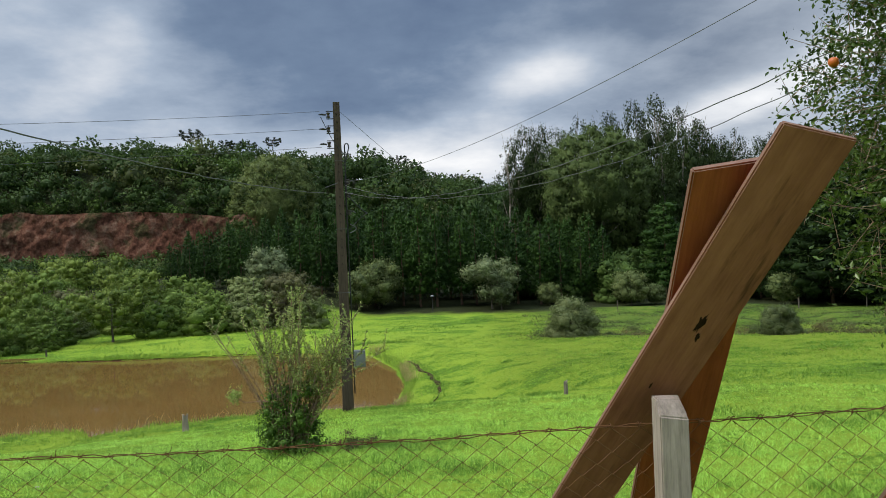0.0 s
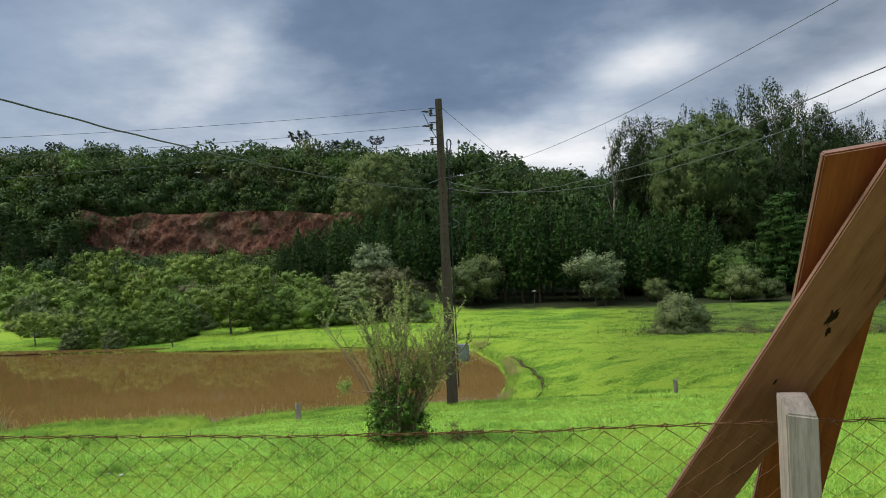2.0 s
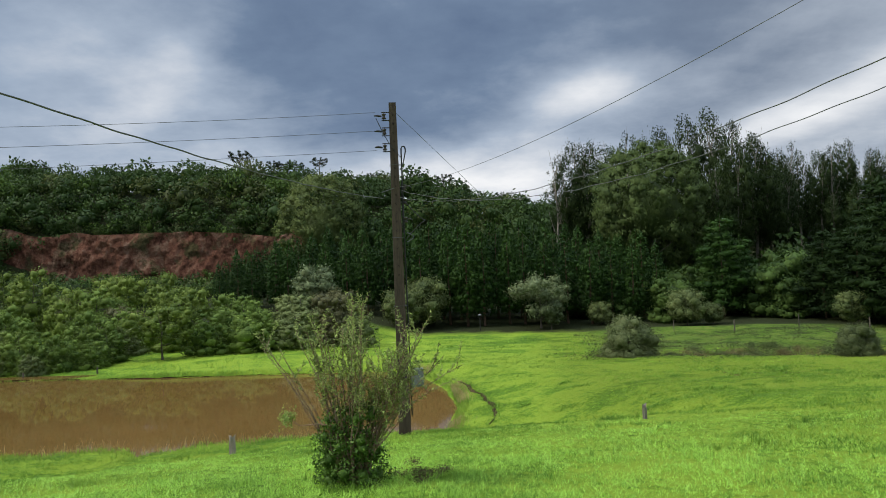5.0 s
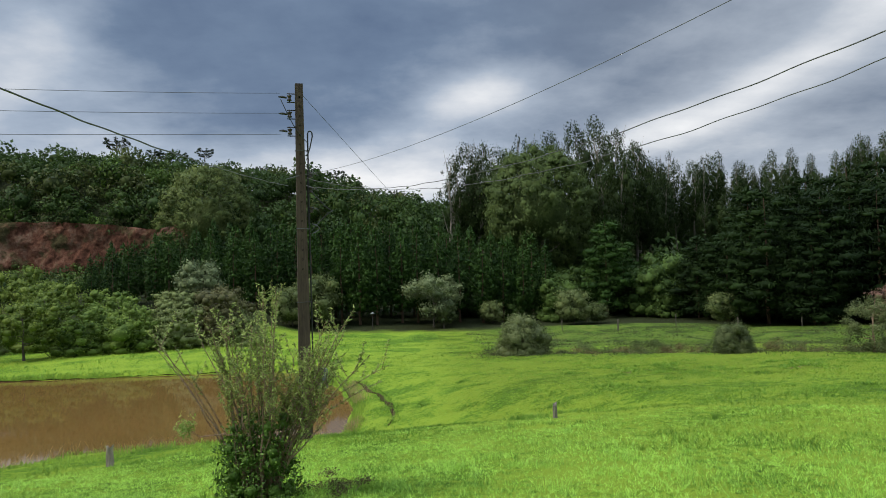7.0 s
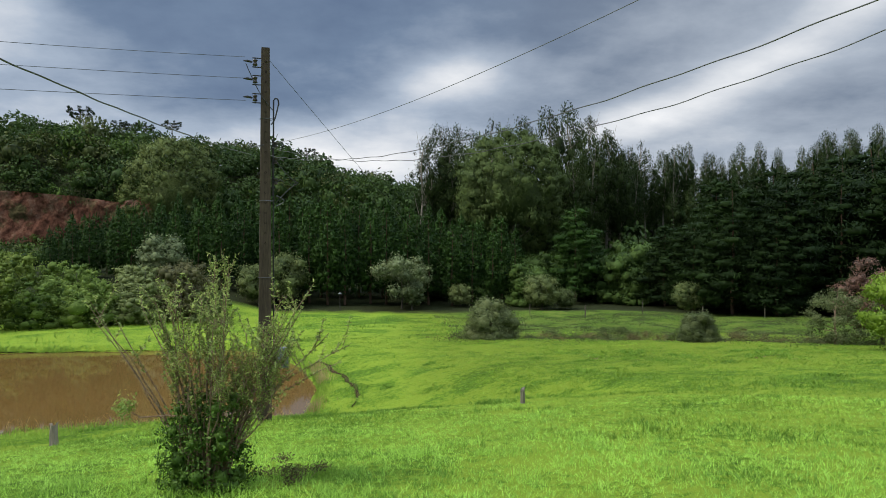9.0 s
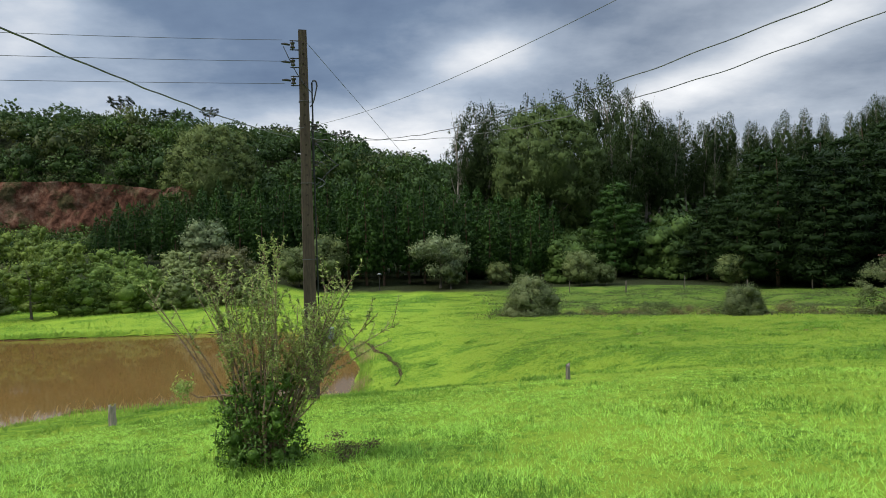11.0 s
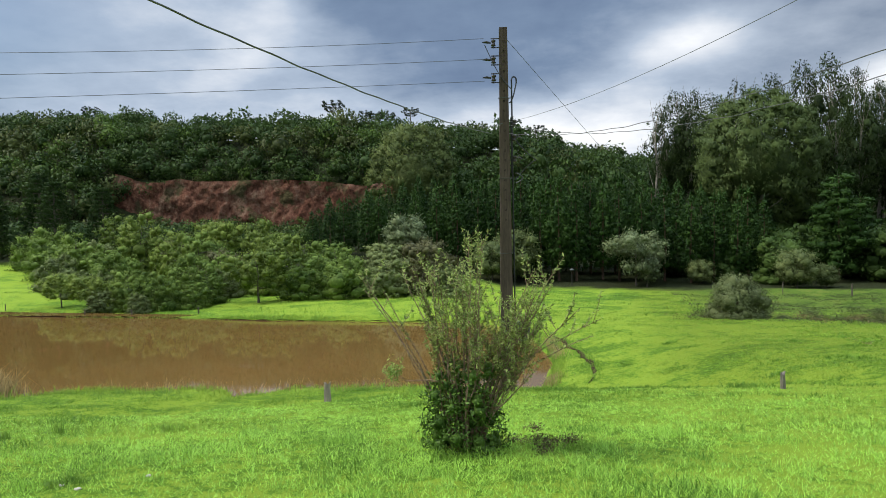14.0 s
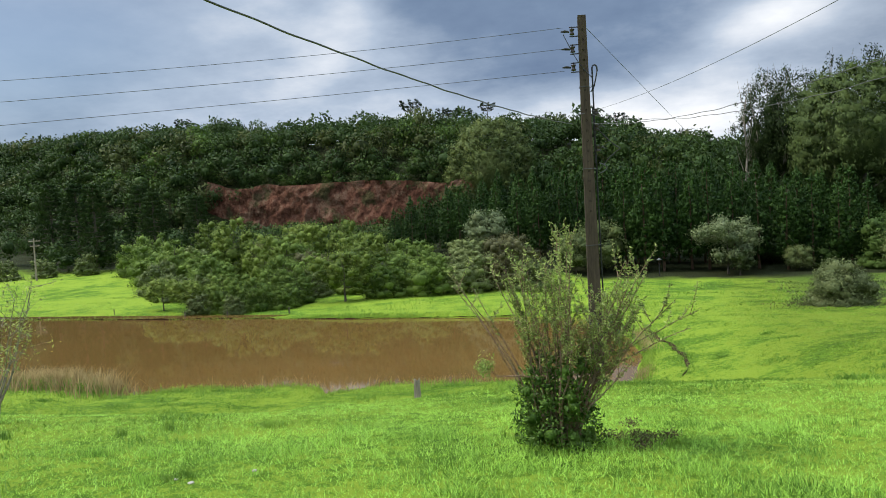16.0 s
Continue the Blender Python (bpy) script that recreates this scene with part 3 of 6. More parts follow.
def land(x, y):
    """Height of the ground, with the hill as deep as it is long."""
    x, y = np.asarray(x, float), np.asarray(y, float)
    z = np.interp(y, Y_FINE, Z_FINE)
    z = z + ease(3, 25, y) * (0.05 * vnoise(x * 0.35, y * 0.35, 1) + 0.18 * vnoise(x * 0.08, y * 0.08, 2)) + 0.025 * vnoise(x * 1.1, y * 1.1, 6)
    z = z - 0.018 * ease(6, 20, y) * (1 - ease(42, 60, y)) * np.clip(-x - 4, 0, 30)
    z = z + ease(6, 14, y) * (1 - ease(24, 32, y)) * (0.045 * np.clip(x, -12, 6) + 0.015)
    z = z - 0.42 * np.exp(-((x + 1.7) / 2.3) ** 2 - ((y - 20.8) / 2.7) ** 2)
    z = z - 1.3 * ease(50, 76, y) * (1 - ease(88, 104, y)) * ease(-17, -9, x)
    far = ease(40, 46, y) * (1 - ease(66, 74, y)) * ease(3, 9, x)
    z = z + far * (0.28 * vnoise(x * 0.16, y * 0.22, 31) + 0.12 * vnoise(x * 0.5, y * 0.6, 32))
    line = 43.6 - 0.27 * (x - 4.5) + np.sin((x - 4.5) * 0.29)
    z = z - 0.50 * np.exp(-((y - line) / 1.0) ** 2) * ease(4, 7, x) * (1 - ease(34, 44, x))
    # the wooded hill, with a cutting in it
    top = np.interp(x, [-900, -400, -247, -130, -36, 2, 60, 150, 400, 900], [34, 38, 39, 35, 28.5, 18, 15.5, 24, 31, 31])
    soft = np.interp(y, [58, 100, 140, 165, 195, 260, 700], [0, 0.13, 0.50, 0.84, 1, 1.04, 0.9])
    cut = np.interp(y, [58, 100, 138, 141.5, 143.5, 165, 195, 260, 700], [0, 0.08, 0.16, 0.18, 0.49, 0.84, 1, 1.04, 0.9])
    m = ease(-112, -100, x) * (1 - ease(-54, -40, x))
    z = z + top * (soft * (1 - m) + cut * m) + ease(90, 130, y) * 1.5 * vnoise(x * 0.03, y * 0.03, 8)
    # banks
    q = pond_depth(x, y)
    d = np.maximum(-q, 0)
    slope = 0.15 + 0.04 * ease(-8, -3, x) + 0.5 * ease(38, 42, y)
    lip = WATER + 0.03 + (0.12 + 0.14 * ease(34, 42, y)) * ease(0, 0.45, d) + slope * d + 0.03 * ease(-9, -5, x) * np.maximum(d - 3, 0) ** 2
    k = 0.6
    h = np.clip(0.5 + 0.5 * (lip - z) / k, 0, 1)
    land = lip * (1 - h) + z * h - k * h * (1 - h)
    return np.where(q > 0, WATER - 0.02 - np.minimum(0.9, 0.3 * q), np.where(d > 14, z, land))


EYE_Z, DEEP = 1.5, 1.9


def back(y):
    """The hill stands steep: its ground beyond 100 m is drawn nearer."""
    return np.where(y > 100, 100 + (y - 100) * DEEP, y)


def nearer(p):
    """A place on the long hill brought to where it stands."""
    p = np.asarray(p, float)
    y = np.where(p[..., 1] > 100, 100 + (p[..., 1] - 100) / DEEP, p[..., 1])
    k = y / np.where(np.abs(p[..., 1]) < 1, 1, p[..., 1])
    k = np.where(p[..., 1] > 100, k, 1.0)
    return np.stack([p[..., 0] * k, y, EYE_Z + (p[..., 2] - EYE_Z) * k], -1)


def gz(x, y):
    """Height of the ground."""
    x, y = np.asarray(x, float), np.asarray(y, float)
    k = np.where(y > 100, y / np.maximum(back(y), 1), 1.0)
    return EYE_Z + (land(x / k, back(y)) - EYE_Z) * k


def spread(lo, hi, n, bend):
    """Grid lines, close together round 0 and wide apart far out."""
    u = np.linspace(-1, 1, n)
    s = np.sinh(u * bend) / np.sinh(bend)
    return np.where(s < 0, -s * lo, s * hi)


def build_ground():
    xs = np.unique(np.concatenate([spread(-2500, 2500, 150, 6.0), np.arange(-64, 30, 0.6), np.arange(-28, -8, 0.3), np.arange(-8, -2, 0.15)]))
    ys = np.unique(np.concatenate([np.array([-2500, -900, -300, -120, -60, -40, -30, -20, -14, -9, -6]), np.arange(-4, 46, 0.4), np.arange(21.4, 42, 0.4),
                                   np.arange(46, 119, 2.0), np.arange(119, 126, 0.45), np.arange(126, 160, 3.0), np.arange(160, 270, 8.0), np.array([300, 350, 420, 500, 700, 1000, 1600, 2500])]))
    gx, gy = np.meshgrid(xs, ys)
    v = np.stack([gx, gy, gz(gx, gy)], -1).reshape(-1, 3)
    w = len(xs)
    i, j = np.meshgrid(np.arange(len(ys) - 1), np.arange(w - 1), indexing="ij")
    f = np.stack([i * w + j, i * w + j + 1, (i + 1) * w + j + 1, (i + 1) * w + j], -1).reshape(-1, 4)
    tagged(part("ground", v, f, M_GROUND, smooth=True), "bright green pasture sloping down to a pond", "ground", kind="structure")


build_ground()
w_v = np.array([[-64, 19, WATER], [-1.5, 19, WATER], [-1.5, 44.5, WATER], [-64, 44.5, WATER]], float)
tagged(part("water", w_v, np.array([[0, 1, 2, 3]]), M_WATER), "still brown muddy water of a farm pond", "pond", kind="structure")


def build_cliff():
    us, hs = np.linspace(-110, -38, 300), np.linspace(0, 1, 40)
    gx, gh = np.meshgrid(us, hs)
    y = 139.4 + 2.2 * gh + 1.1 * vnoise(gx * 0.11, gh * 1.5, 2) + 0.7 * vnoise(gx * 0.30, gh * 3.6, 3) + 0.35 * vnoise(gx * 0.8, gh * 8.0, 6) - 0.9 * (1 - gh) ** 3
    lo, hi = land(gx, 0 * gx + 136.5) - 1.0, land(gx, 0 * gx + 145.5) + 0.2 + 0.7 * vnoise(gx * 0.2, 0 * gx, 9)
    z = lo + (hi - lo) * gh
    v = np.stack([gx, y + 0.35 * vnoise(gx * 0.5, z * 0.7, 4) + 0.14 * vnoise(gx * 1.7, z * 1.7, 14), z], -1)
    v = nearer(v).reshape(-1, 3)
    w = len(us)
    i, j = np.meshgrid(np.arange(len(hs) - 1), np.arange(w - 1), indexing="ij")
    f = np.stack([i * w + j, i * w + j + 1, (i + 1) * w + j + 1, (i + 1) * w + j], -1).reshape(-1, 4)
    tagged(part("earth_cutting", v, f, M_CLIFF), "bare red earth cutting in a wooded hillside", "cliff", kind="structure")


build_cliff()


# ---- trees ----
def lathe(profile, sides=14):
    """A turned body round z from rows of radius and height."""
    pr = np.asarray(profile, float)
    a = np.arange(sides) * 2 * np.pi / sides
    v = np.stack([pr[:, 0][:, None] * np.cos(a), pr[:, 0][:, None] * np.sin(a), np.repeat(pr[:, 1][:, None], sides, 1)], -1).reshape(-1, 3)
    i, j = np.meshgrid(np.arange(len(pr) - 1), np.arange(sides), indexing="ij")
    f = np.stack([i * sides + j, i * sides + (j + 1) % sides, (i + 1) * sides + (j + 1) % sides, (i + 1) * sides + j], -1).reshape(-1, 4)
    return v, f


def limbs(r, height, radius, n, base, lean=0.0, start=0.35):
    """A trunk and n limbs; returns quads and the limbs' ends."""
    z = np.linspace(0, height, 9)
    trunk = np.stack([lean * (z / height) ** 1.5 * height + 0.03 * height * np.sin(z * 2.1 + r.uniform(0, 6)) * (z / height), 0.03 * height * np.cos(z * 1.7 + r.uniform(0, 6)) * (z / height), z], 1)
    out = [tube(trunk, base * (1 - 0.85 * (z / height)) * (1 + 0.5 * np.exp(-z / (0.06 * height))), 8)]
    ends = []
    for i in range(n):
        h = r.uniform(start, 0.95)
        a = i * 2.4 + r.uniform(-0.4, 0.4)
        p0 = np.array([np.interp(h * height, z, trunk[:, c]) for c in range(3)])
        reach = radius * r.uniform(0.55, 1.0) * (1.15 - 0.5 * h)
        s = np.linspace(0, 1, 5)[:, None]
        p = p0 + s * np.array([np.cos(a) * reach, np.sin(a) * reach, 0]) + s ** 1.5 * np.array([0, 0, height * r.uniform(0.06, 0.22)])
        out.append(tube(p, base * 0.42 * (1 - h * 0.6) * np.linspace(1, 0.2, 5), 5))
        ends.append(p[-1])
        ends.append(p[3])
    return join(out), ends


def make_pine(seed, mat, bark, label, category="pine", wide=1.0, level=False):
    """A pine, about 11 m: whorls of branches that end in brushes; upright candles, or level boughs on an old one."""
    r = np.random.default_rng(seed)
    ob = thing("pine_tree", label, category, "pine plantation")
    z = np.linspace(0, 10.6, 7)
    wob = r.normal(size=(7, 2)) * 0.05
    part("trunk", *tube(np.c_[wob, z], np.linspace(0.16, 0.02, 7), 7), bark, ob)
    lobes = []
    h = 1.3 if level else 1.7
    while h < 10.3:
        u = h / 10.6
        reach = wide * (2.2 if level else 2.45) * (1 - u) ** (0.42 if level else 0.7) * (0.75 + 0.25 * ease(0, 0.3, u) if level else 0.50 + 0.50 * ease(0.1, 0.5, u)) * (r.uniform(0.7, 1.15) if level else 1.0) + 0.08
        k = int(r.integers(6, 9)) if u < 0.8 else 4
        turn = r.uniform(0, 6.28)
        for i in range(k):
            a = turn + i * 6.28 / k + r.uniform(-0.3, 0.3)
            ln = reach * r.uniform(0.55, 1.1)
            size = (0.34 + 0.30 * (1 - u)) * r.uniform(0.75, 1.2) * (1.5 if level else 1.0)
            lobes.append((np.array([np.cos(a) * ln * 0.9, np.sin(a) * ln * 0.9, h + ln * (0.05 if level else 0.28) + r.normal() * (0.42 if level else 0.15)]), np.array([size * wide ** 0.5, size * wide ** 0.5, size * (0.62 if level else 1.0)])))
        h += r.uniform(0.55, 0.85)
    v, f, n = foliage(lobes, 0.36 if level else 0.50, 0.24 if level else 0.17, r, 0.25 if level else 0.17, jag=0.20, core=0.7 if level else 0.55, hang=-0.3 if level else -0.8, mid=(0, 0, 4.5), up=0.35, whole=0.5)
    pieces = [(v, f, n)]
    for c, rad in lobes[::1 if level else 2]:            # shoots that stand up from the boughs
        m = 5
        d = unit(r.normal(size=(m, 3)) * [1, 1, 0.2])
        p = c + d * rad * 0.4 + np.array([0, 0, rad[2] * 0.9])
        pieces.append(spray_quads(p, d, d * 0.35 + [0, 0, 1], 0.3 if level else 0.6, 0.2, r, d * 0.7 + unit(c * [1, 1, 0]) * 0.5 + [0, 0, 0.5]))
    m = 14
    tip = r.normal(size=(m, 3)) * [0.07, 0.07, 0.28] + [0, 0, 10.6]
    d = unit(r.normal(size=(m, 3)) * [1, 1, 0.3])
    pieces.append(spray_quads(tip, d, d * 0.4 + [0, 0, 1], 0.55, 0.22, r, d + [0, 0, 0.4]))
    v, f, n = join3(pieces)
    part("crown", v, f, mat, ob, nrm=n)
    return ob


def make_eucalyptus(seed, label, height=24.0, airy=False, wide=1.0, bare=0.34):
    """A tall eucalyptus: pale stem, hanging clumps of leaves from low down up to a narrow rounded top."""
    r = np.random.default_rng(seed)
    ob = thing("eucalyptus_tree", label, "eucalyptus", "eucalyptus grove")
    (v, f), ends = limbs(r, height * 0.95, 2.2 * wide, 14, 0.30, 0.012, 0.3)
    part("trunk", v, f, M_BARK_PALE, ob)
    lobes = []
    n = 20 if airy else 44
    for i in range(n):
        u = (i + 0.5) / n
        h = bare + (1 - bare) * u
        spread_at = wide * 3.0 * np.interp(h, [0.2, 0.5, 0.75, 0.9, 1.0], [0.75, 1.0, 0.9, 0.72, 0.25])
        a = i * 2.4 + r.uniform(-0.5, 0.5)
        d = spread_at * r.uniform(0.45, 1.0)
        size = np.interp(h, [0.3, 0.8, 1.0], [1.5, 1.15, 0.75]) * r.uniform(0.65, 1.25) * (0.7 if airy else 0.98) * (0.7 + 0.3 * wide)
        lobes.append((np.array([np.cos(a) * d, np.sin(a) * d, h * height - size * 0.6]), np.array([size, size, size * 1.35])))
    lobes.append((np.array([0.0, 0.0, height - 1.2]), np.array([0.62, 0.62, 1.35])))
    v, f, nn = foliage(lobes, 0.42, 0.24 if airy else 0.30, r, 0.34, 0.6, 0.28, 0.0 if airy else 0.52, 0.85, mid=(0, 0, height * 0.6), thin=0.45 if airy else 0.16, up=0.3, whole=0.9, solid=height * 0.8)
    part("crown", v, f, M_EUC, ob, nrm=nn)
    return ob


def make_round_tree(seed, height, radius, mat, label, name="broadleaf_tree", per=70, size=0.5, trunk=0.16, bark=None, low=0.25, blobs_n=34, group="", category="tree", aspect=0.6, core=0.8, blob=0.30, thin=0.06, hang=0.0, whole=0.6, shell=0.5):
    """A broad crown built up from many clumps over a branching trunk."""
    r = np.random.default_rng(seed)
    ob = thing(name, label, category, group)
    (v, f), ends = limbs(r, height * 0.82, radius * 0.8, 9, trunk, 0.03, 0.25)
    part("trunk", v, f, bark or M_BARK, ob)
    blobs = [(e, np.ones(3) * radius * blob * r.uniform(0.75, 1.2)) for e in ends]
    for i in range(blobs_n):
        d = r.normal(size=3)
        d /= np.linalg.norm(d)
        q = r.uniform(shell, 1.0 - 0.5 * blob)
        c = np.array([0, 0, height * (0.5 + low * 0.5)]) + d * q * np.array([radius, radius, height * (0.5 - low * 0.5)]) * (1 + (0.05 if shell > 0.7 else 0.12) * r.normal())
        blobs.append((c, radius * blob * np.array([1.0, 1.0, 0.83]) * r.uniform(0.7, 1.25)))
    if shell > 0.7:
        blobs.append((np.array([0, 0, height * (0.5 + low * 0.5)]), 0.80 * np.array([radius, radius, height * (0.5 - low * 0.5)])))
    if low < -0.1:
        blobs += [(np.array([r.normal() * radius * 0.28, r.normal() * radius * 0.28, height * r.uniform(0.12, 0.5)]), radius * np.array([0.4, 0.4, 0.34])) for _ in range(7)]
        for i in range(12):
            a = i * 0.55 + r.uniform(-0.2, 0.2)
            blobs.append((np.array([np.cos(a) * radius * 0.72, np.sin(a) * radius * 0.72, height * r.uniform(0.06, 0.22)]), radius * np.array([0.34, 0.34, 0.24])))
    v, f, n = foliage(blobs, size, per, r, aspect, core=core, mid=(0, 0, height * 0.45), thin=thin, hang=hang, whole=whole)
    part("crown", v, f, mat, ob, nrm=n)
    return ob


def make_araucaria(seed, label, flat=True):
    """A Paraná pine: bare straight stem, branches like candle arms that end in tufts."""
    r = np.random.default_rng(seed)
    ob = thing("araucaria_tree", label, "conifer", "araucarias on the hill")
    top = 15.0
    z = np.linspace(0, top, 6)
    stem = [tube(np.c_[0.1 * np.sin(z), 0 * z, z], np.linspace(0.3, 0.12, 6), 7)]
    pieces = []
    tiers = [(top - 0.2, 2.9), (top - 1.2, 3.4), (top - 2.3, 2.6)] if flat else [(h, 0.9 + 2.6 * (1 - (h - 4) / 11.5) ** 0.8) for h in np.arange(4, 15.2, 0.85)]
    for h, reach in tiers:
        k = int(r.integers(7, 10))
        for i in range(k):
            a = i * 6.28 / k + r.uniform(-0.3, 0.3)
            ln = reach * r.uniform(0.75, 1.1)
            s = np.linspace(0, 1, 5)
            p = np.c_[np.cos(a) * s * ln, np.sin(a) * s * ln, h - 0.25 * np.sin(s * 3.1) * ln * 0.4 + s ** 3 * 0.5]
            stem.append(tube(p, np.linspace(0.07, 0.03, 5), 4))
            pieces.append(clump(p[-1], [0.62, 0.62, 0.42], 34, 0.5, 0.4, r, 0.1))
            pieces.append(clump(p[3], [0.4, 0.4, 0.3], 14, 0.45, 0.4, r, 0.1))
    part("trunk", *join(stem), M_BARK, ob)
    part("crown", *join(pieces), M_PINE_DARK if flat else M_WOODS[0], ob)
    return ob


def build_woods():
    """The far woods on the hill, as one mass for each sort of crown."""
    r = np.random.default_rng(21)
    shapes = []
    for k in range(10):
        flat = r.uniform(0.75, 1.15)
        main = np.array([2.0, 2.0, 1.75 * flat])
        lobes = [(np.array([0, 0, 3.0]), main)]
        for i in range(10):
            d = unit(r.normal(size=3))
            d[2] = abs(d[2]) * 1.1 - 0.25
            lobes.append((np.array([0, 0, 3.0]) + d * main * r.uniform(0.75, 1.05), np.array([1.0, 1.0, 0.85]) * r.uniform(0.7, 1.3)))
        v, f, n = foliage(lobes, 0.53, 0.30, r, 0.62, core=0.0, mid=(0, 0, 2.0), jag=0.2)
        ball = np.array([0, 0, 2.9]) + BALL * main * 0.56
        shapes.append(join3([(v, f, n), (ball, BALL_FACES, BALL)]))
    bins = [[] for _ in M_WOODS]

    def set_tree(kind, x, y, size, tall, sink):
        v, f, n = shapes[int(r.integers(10))]
        a = r.uniform(0, 6.28)
        c, s = np.cos(a), np.sin(a)
        turn = np.array([[c, s, 0], [-s, c, 0], [0, 0, 1]])
        at = nearer((x, y, float(land(x, y)) - sink))
        k = size * float(at[1]) / y if y > 100 else size
        bins[kind].append((v @ turn * [k, k, k * tall] + at, f, n @ turn))

    for yy in np.concatenate([np.arange(60, 105, 5.0), np.arange(105, 202, 4.6)]):
        for xx in np.arange(-300, 60, 4.7):
            x, y = xx + r.uniform(-2.2, 2.2), yy + r.uniform(-2.2, 2.2)
            if abs(x + 8) > y * 1.24 + 12 or (x > 14 and y < 150) or x > 14 + (y - 150) * 0.3:
                continue
            if y < 104 and (x > -46 - max(0, 86 - y) * 0.6 or y < 82):
                continue
            if x > -44 and y < 128 or -102 < x < -38 and 122 < y < 143.8:
                continue
            if y < 122 and r.random() < 0.2:
                continue
            lean = 1.2 if y > 122 else 2.0 if x > -70 else 1.0
            kind = int(np.clip((vnoise(x * 0.05, y * 0.05, 12) * 1.4 + lean + r.normal() * 0.9), 0, 3))
            size = r.uniform(0.75, 1.4) * (0.7 if y < 122 else 1.0) * (1.3 if r.random() < 0.12 else 1.0)
            if -70 < x < -38 and y < 124:
                size *= 0.75
            set_tree(kind, x, y, size, r.uniform(0.85, 1.25), 0.3)
    for x, y in ((-4.5, 196), (-1.5, 192), (1.0, 188), (3.5, 195), (0.0, 197), (6, 191), (-3.5, 165), (-1.5, 168), (0.5, 164), (2.5, 167), (-0.5, 176), (2, 178), (-1, 150), (1, 152)):
        set_tree(1, x, y, 1.15, 1.15, 0.8)
    for i in range(64):                                  # tall woods behind the eucalyptus grove
        x, y = 18 + i * 2.1 + r.uniform(-2, 2), r.uniform(136, 152)
        set_tree(0, x, y, r.uniform(1.3, 1.7), r.uniform(1.1, 1.4), 1.5)
    for i in range(46):                                  # dark undergrowth among the stems of the grove
        x, y = r.uniform(16, 112), r.uniform(92, 116)
        set_tree(int(r.integers(0, 2)), x, y, r.uniform(1.0, 1.5), r.uniform(0.9, 1.3), 0.8)
    for x in np.arange(-112, -38, 1.2):                  # scrub hanging over the brink of the cutting
        y = 144.2 + r.uniform(-0.5, 2.2)
        set_tree(int(r.integers(0, 4)), x + r.uniform(-1, 1), y, r.uniform(0.4, 0.9), r.uniform(0.8, 1.2), r.uniform(0.5, 2.2))
    for i in range(40):                                  # tufts growing on ledges of the bare earth
        set_tree(int(r.integers(1, 4)), r.uniform(-106, -44), 139.2, r.uniform(0.16, 0.34), 0.9, r.choice([-2.2, -0.6, 0.2, 0.4, 0.5]))
    for i in range(300):                                 # scrub on the slope below it
        x, y = r.uniform(-112, -44), r.uniform(94, 138)
        set_tree(int(r.integers(1, 4)), x, y, r.uniform(0.4, 0.85), 1.0, 0.6)
    words = ["dark green dense subtropical woods on a hillside", "mid green leafy woods on a hillside", "olive green treetops on a hillside", "fresh green treetops on a hillside"]
    for kind, pieces in enumerate(bins):
        v, f, n = join3(pieces)
        tagged(part("hillside_woods", v, f, M_WOODS[kind], nrm=n), words[kind], "woods", kind="stuff")


build_woods()

def stand(kind, x, y, top, built, **more):
    """Plants a tree of the height that brings its tip to the level top."""
    kind.plant(x, y, (top - float(gz(x, y))) / built, **more)


PINE_TOPS = (-38, -35, -31, -25, -10, 0, 8, 16), (3.4, 4.8, 5.9, 6.7, 7.0, 6.8, 5.7, 4.8)
pines = Kind([make_pine(40 + i, M_PINE, M_BARK_RED, "dense dark green young plantation pine") for i in range(4)])
for row in range(3):
    for i in range(26):
        x = -40 + i * 2.3 + (row % 2) * 1.2 + rng.uniform(-0.5, 0.5)
        if x < -37 or x > 16:
            continue
        top = float(np.interp(x, PINE_TOPS[0], PINE_TOPS[1])) - (0.8, 0.2, 0.0)[row] + rng.uniform(-0.7, 0.35)
        y = 79 + row * 4.6 + rng.uniform(-0.8, 0.8) + max(0, -x - 15) * 0.12
        stand(pines, x, y, top * y / 82, 10.9)

eucs = Kind([make_eucalyptus(60 + i, "tall eucalyptus with pale stem and drooping grey-green leaves", wide=(1.0, 1.15, 0.9)[i]) for i in range(3)])
slim = Kind([make_eucalyptus(65 + i, "slim tall plantation eucalyptus with pointed crown", wide=0.62, bare=0.4) for i in range(2)])
airy = Kind([make_eucalyptus(70 + i, "thin tall eucalyptus with sparse see-through crown", airy=True, wide=0.8) for i in range(2)])
for x, y, top in ((9.6, 108, 19.8), (12.7, 112, 20.6), (11.2, 106, 17.5), (15.5, 110, 19.4), (23.3, 110, 21.7), (26.1, 106, 22.4), (28.8, 104, 22.7), (20.5, 112, 20.4), (32.7, 108, 21.6), (30.6, 100, 17.5), (34.5, 104, 19.0),
                  (37.8, 112, 20.1), (28.2, 98, 14.5), (36.5, 104, 16.0), (41.0, 112, 17.6), (45.5, 116, 17.4), (49.4, 118, 18.0), (18.0, 108, 18.0), (39.5, 106, 14.0)):
    stand(eucs, x, y, top, 24.0)
for x, y, top in ((6.7, 104, 17.6), (8.0, 107, 18.6), (17.0, 104, 20.5), (43.8, 114, 19.3), (7.2, 109, 16.0), (51.5, 119, 19.2)):
    stand(airy, x, y, top, 24.0)
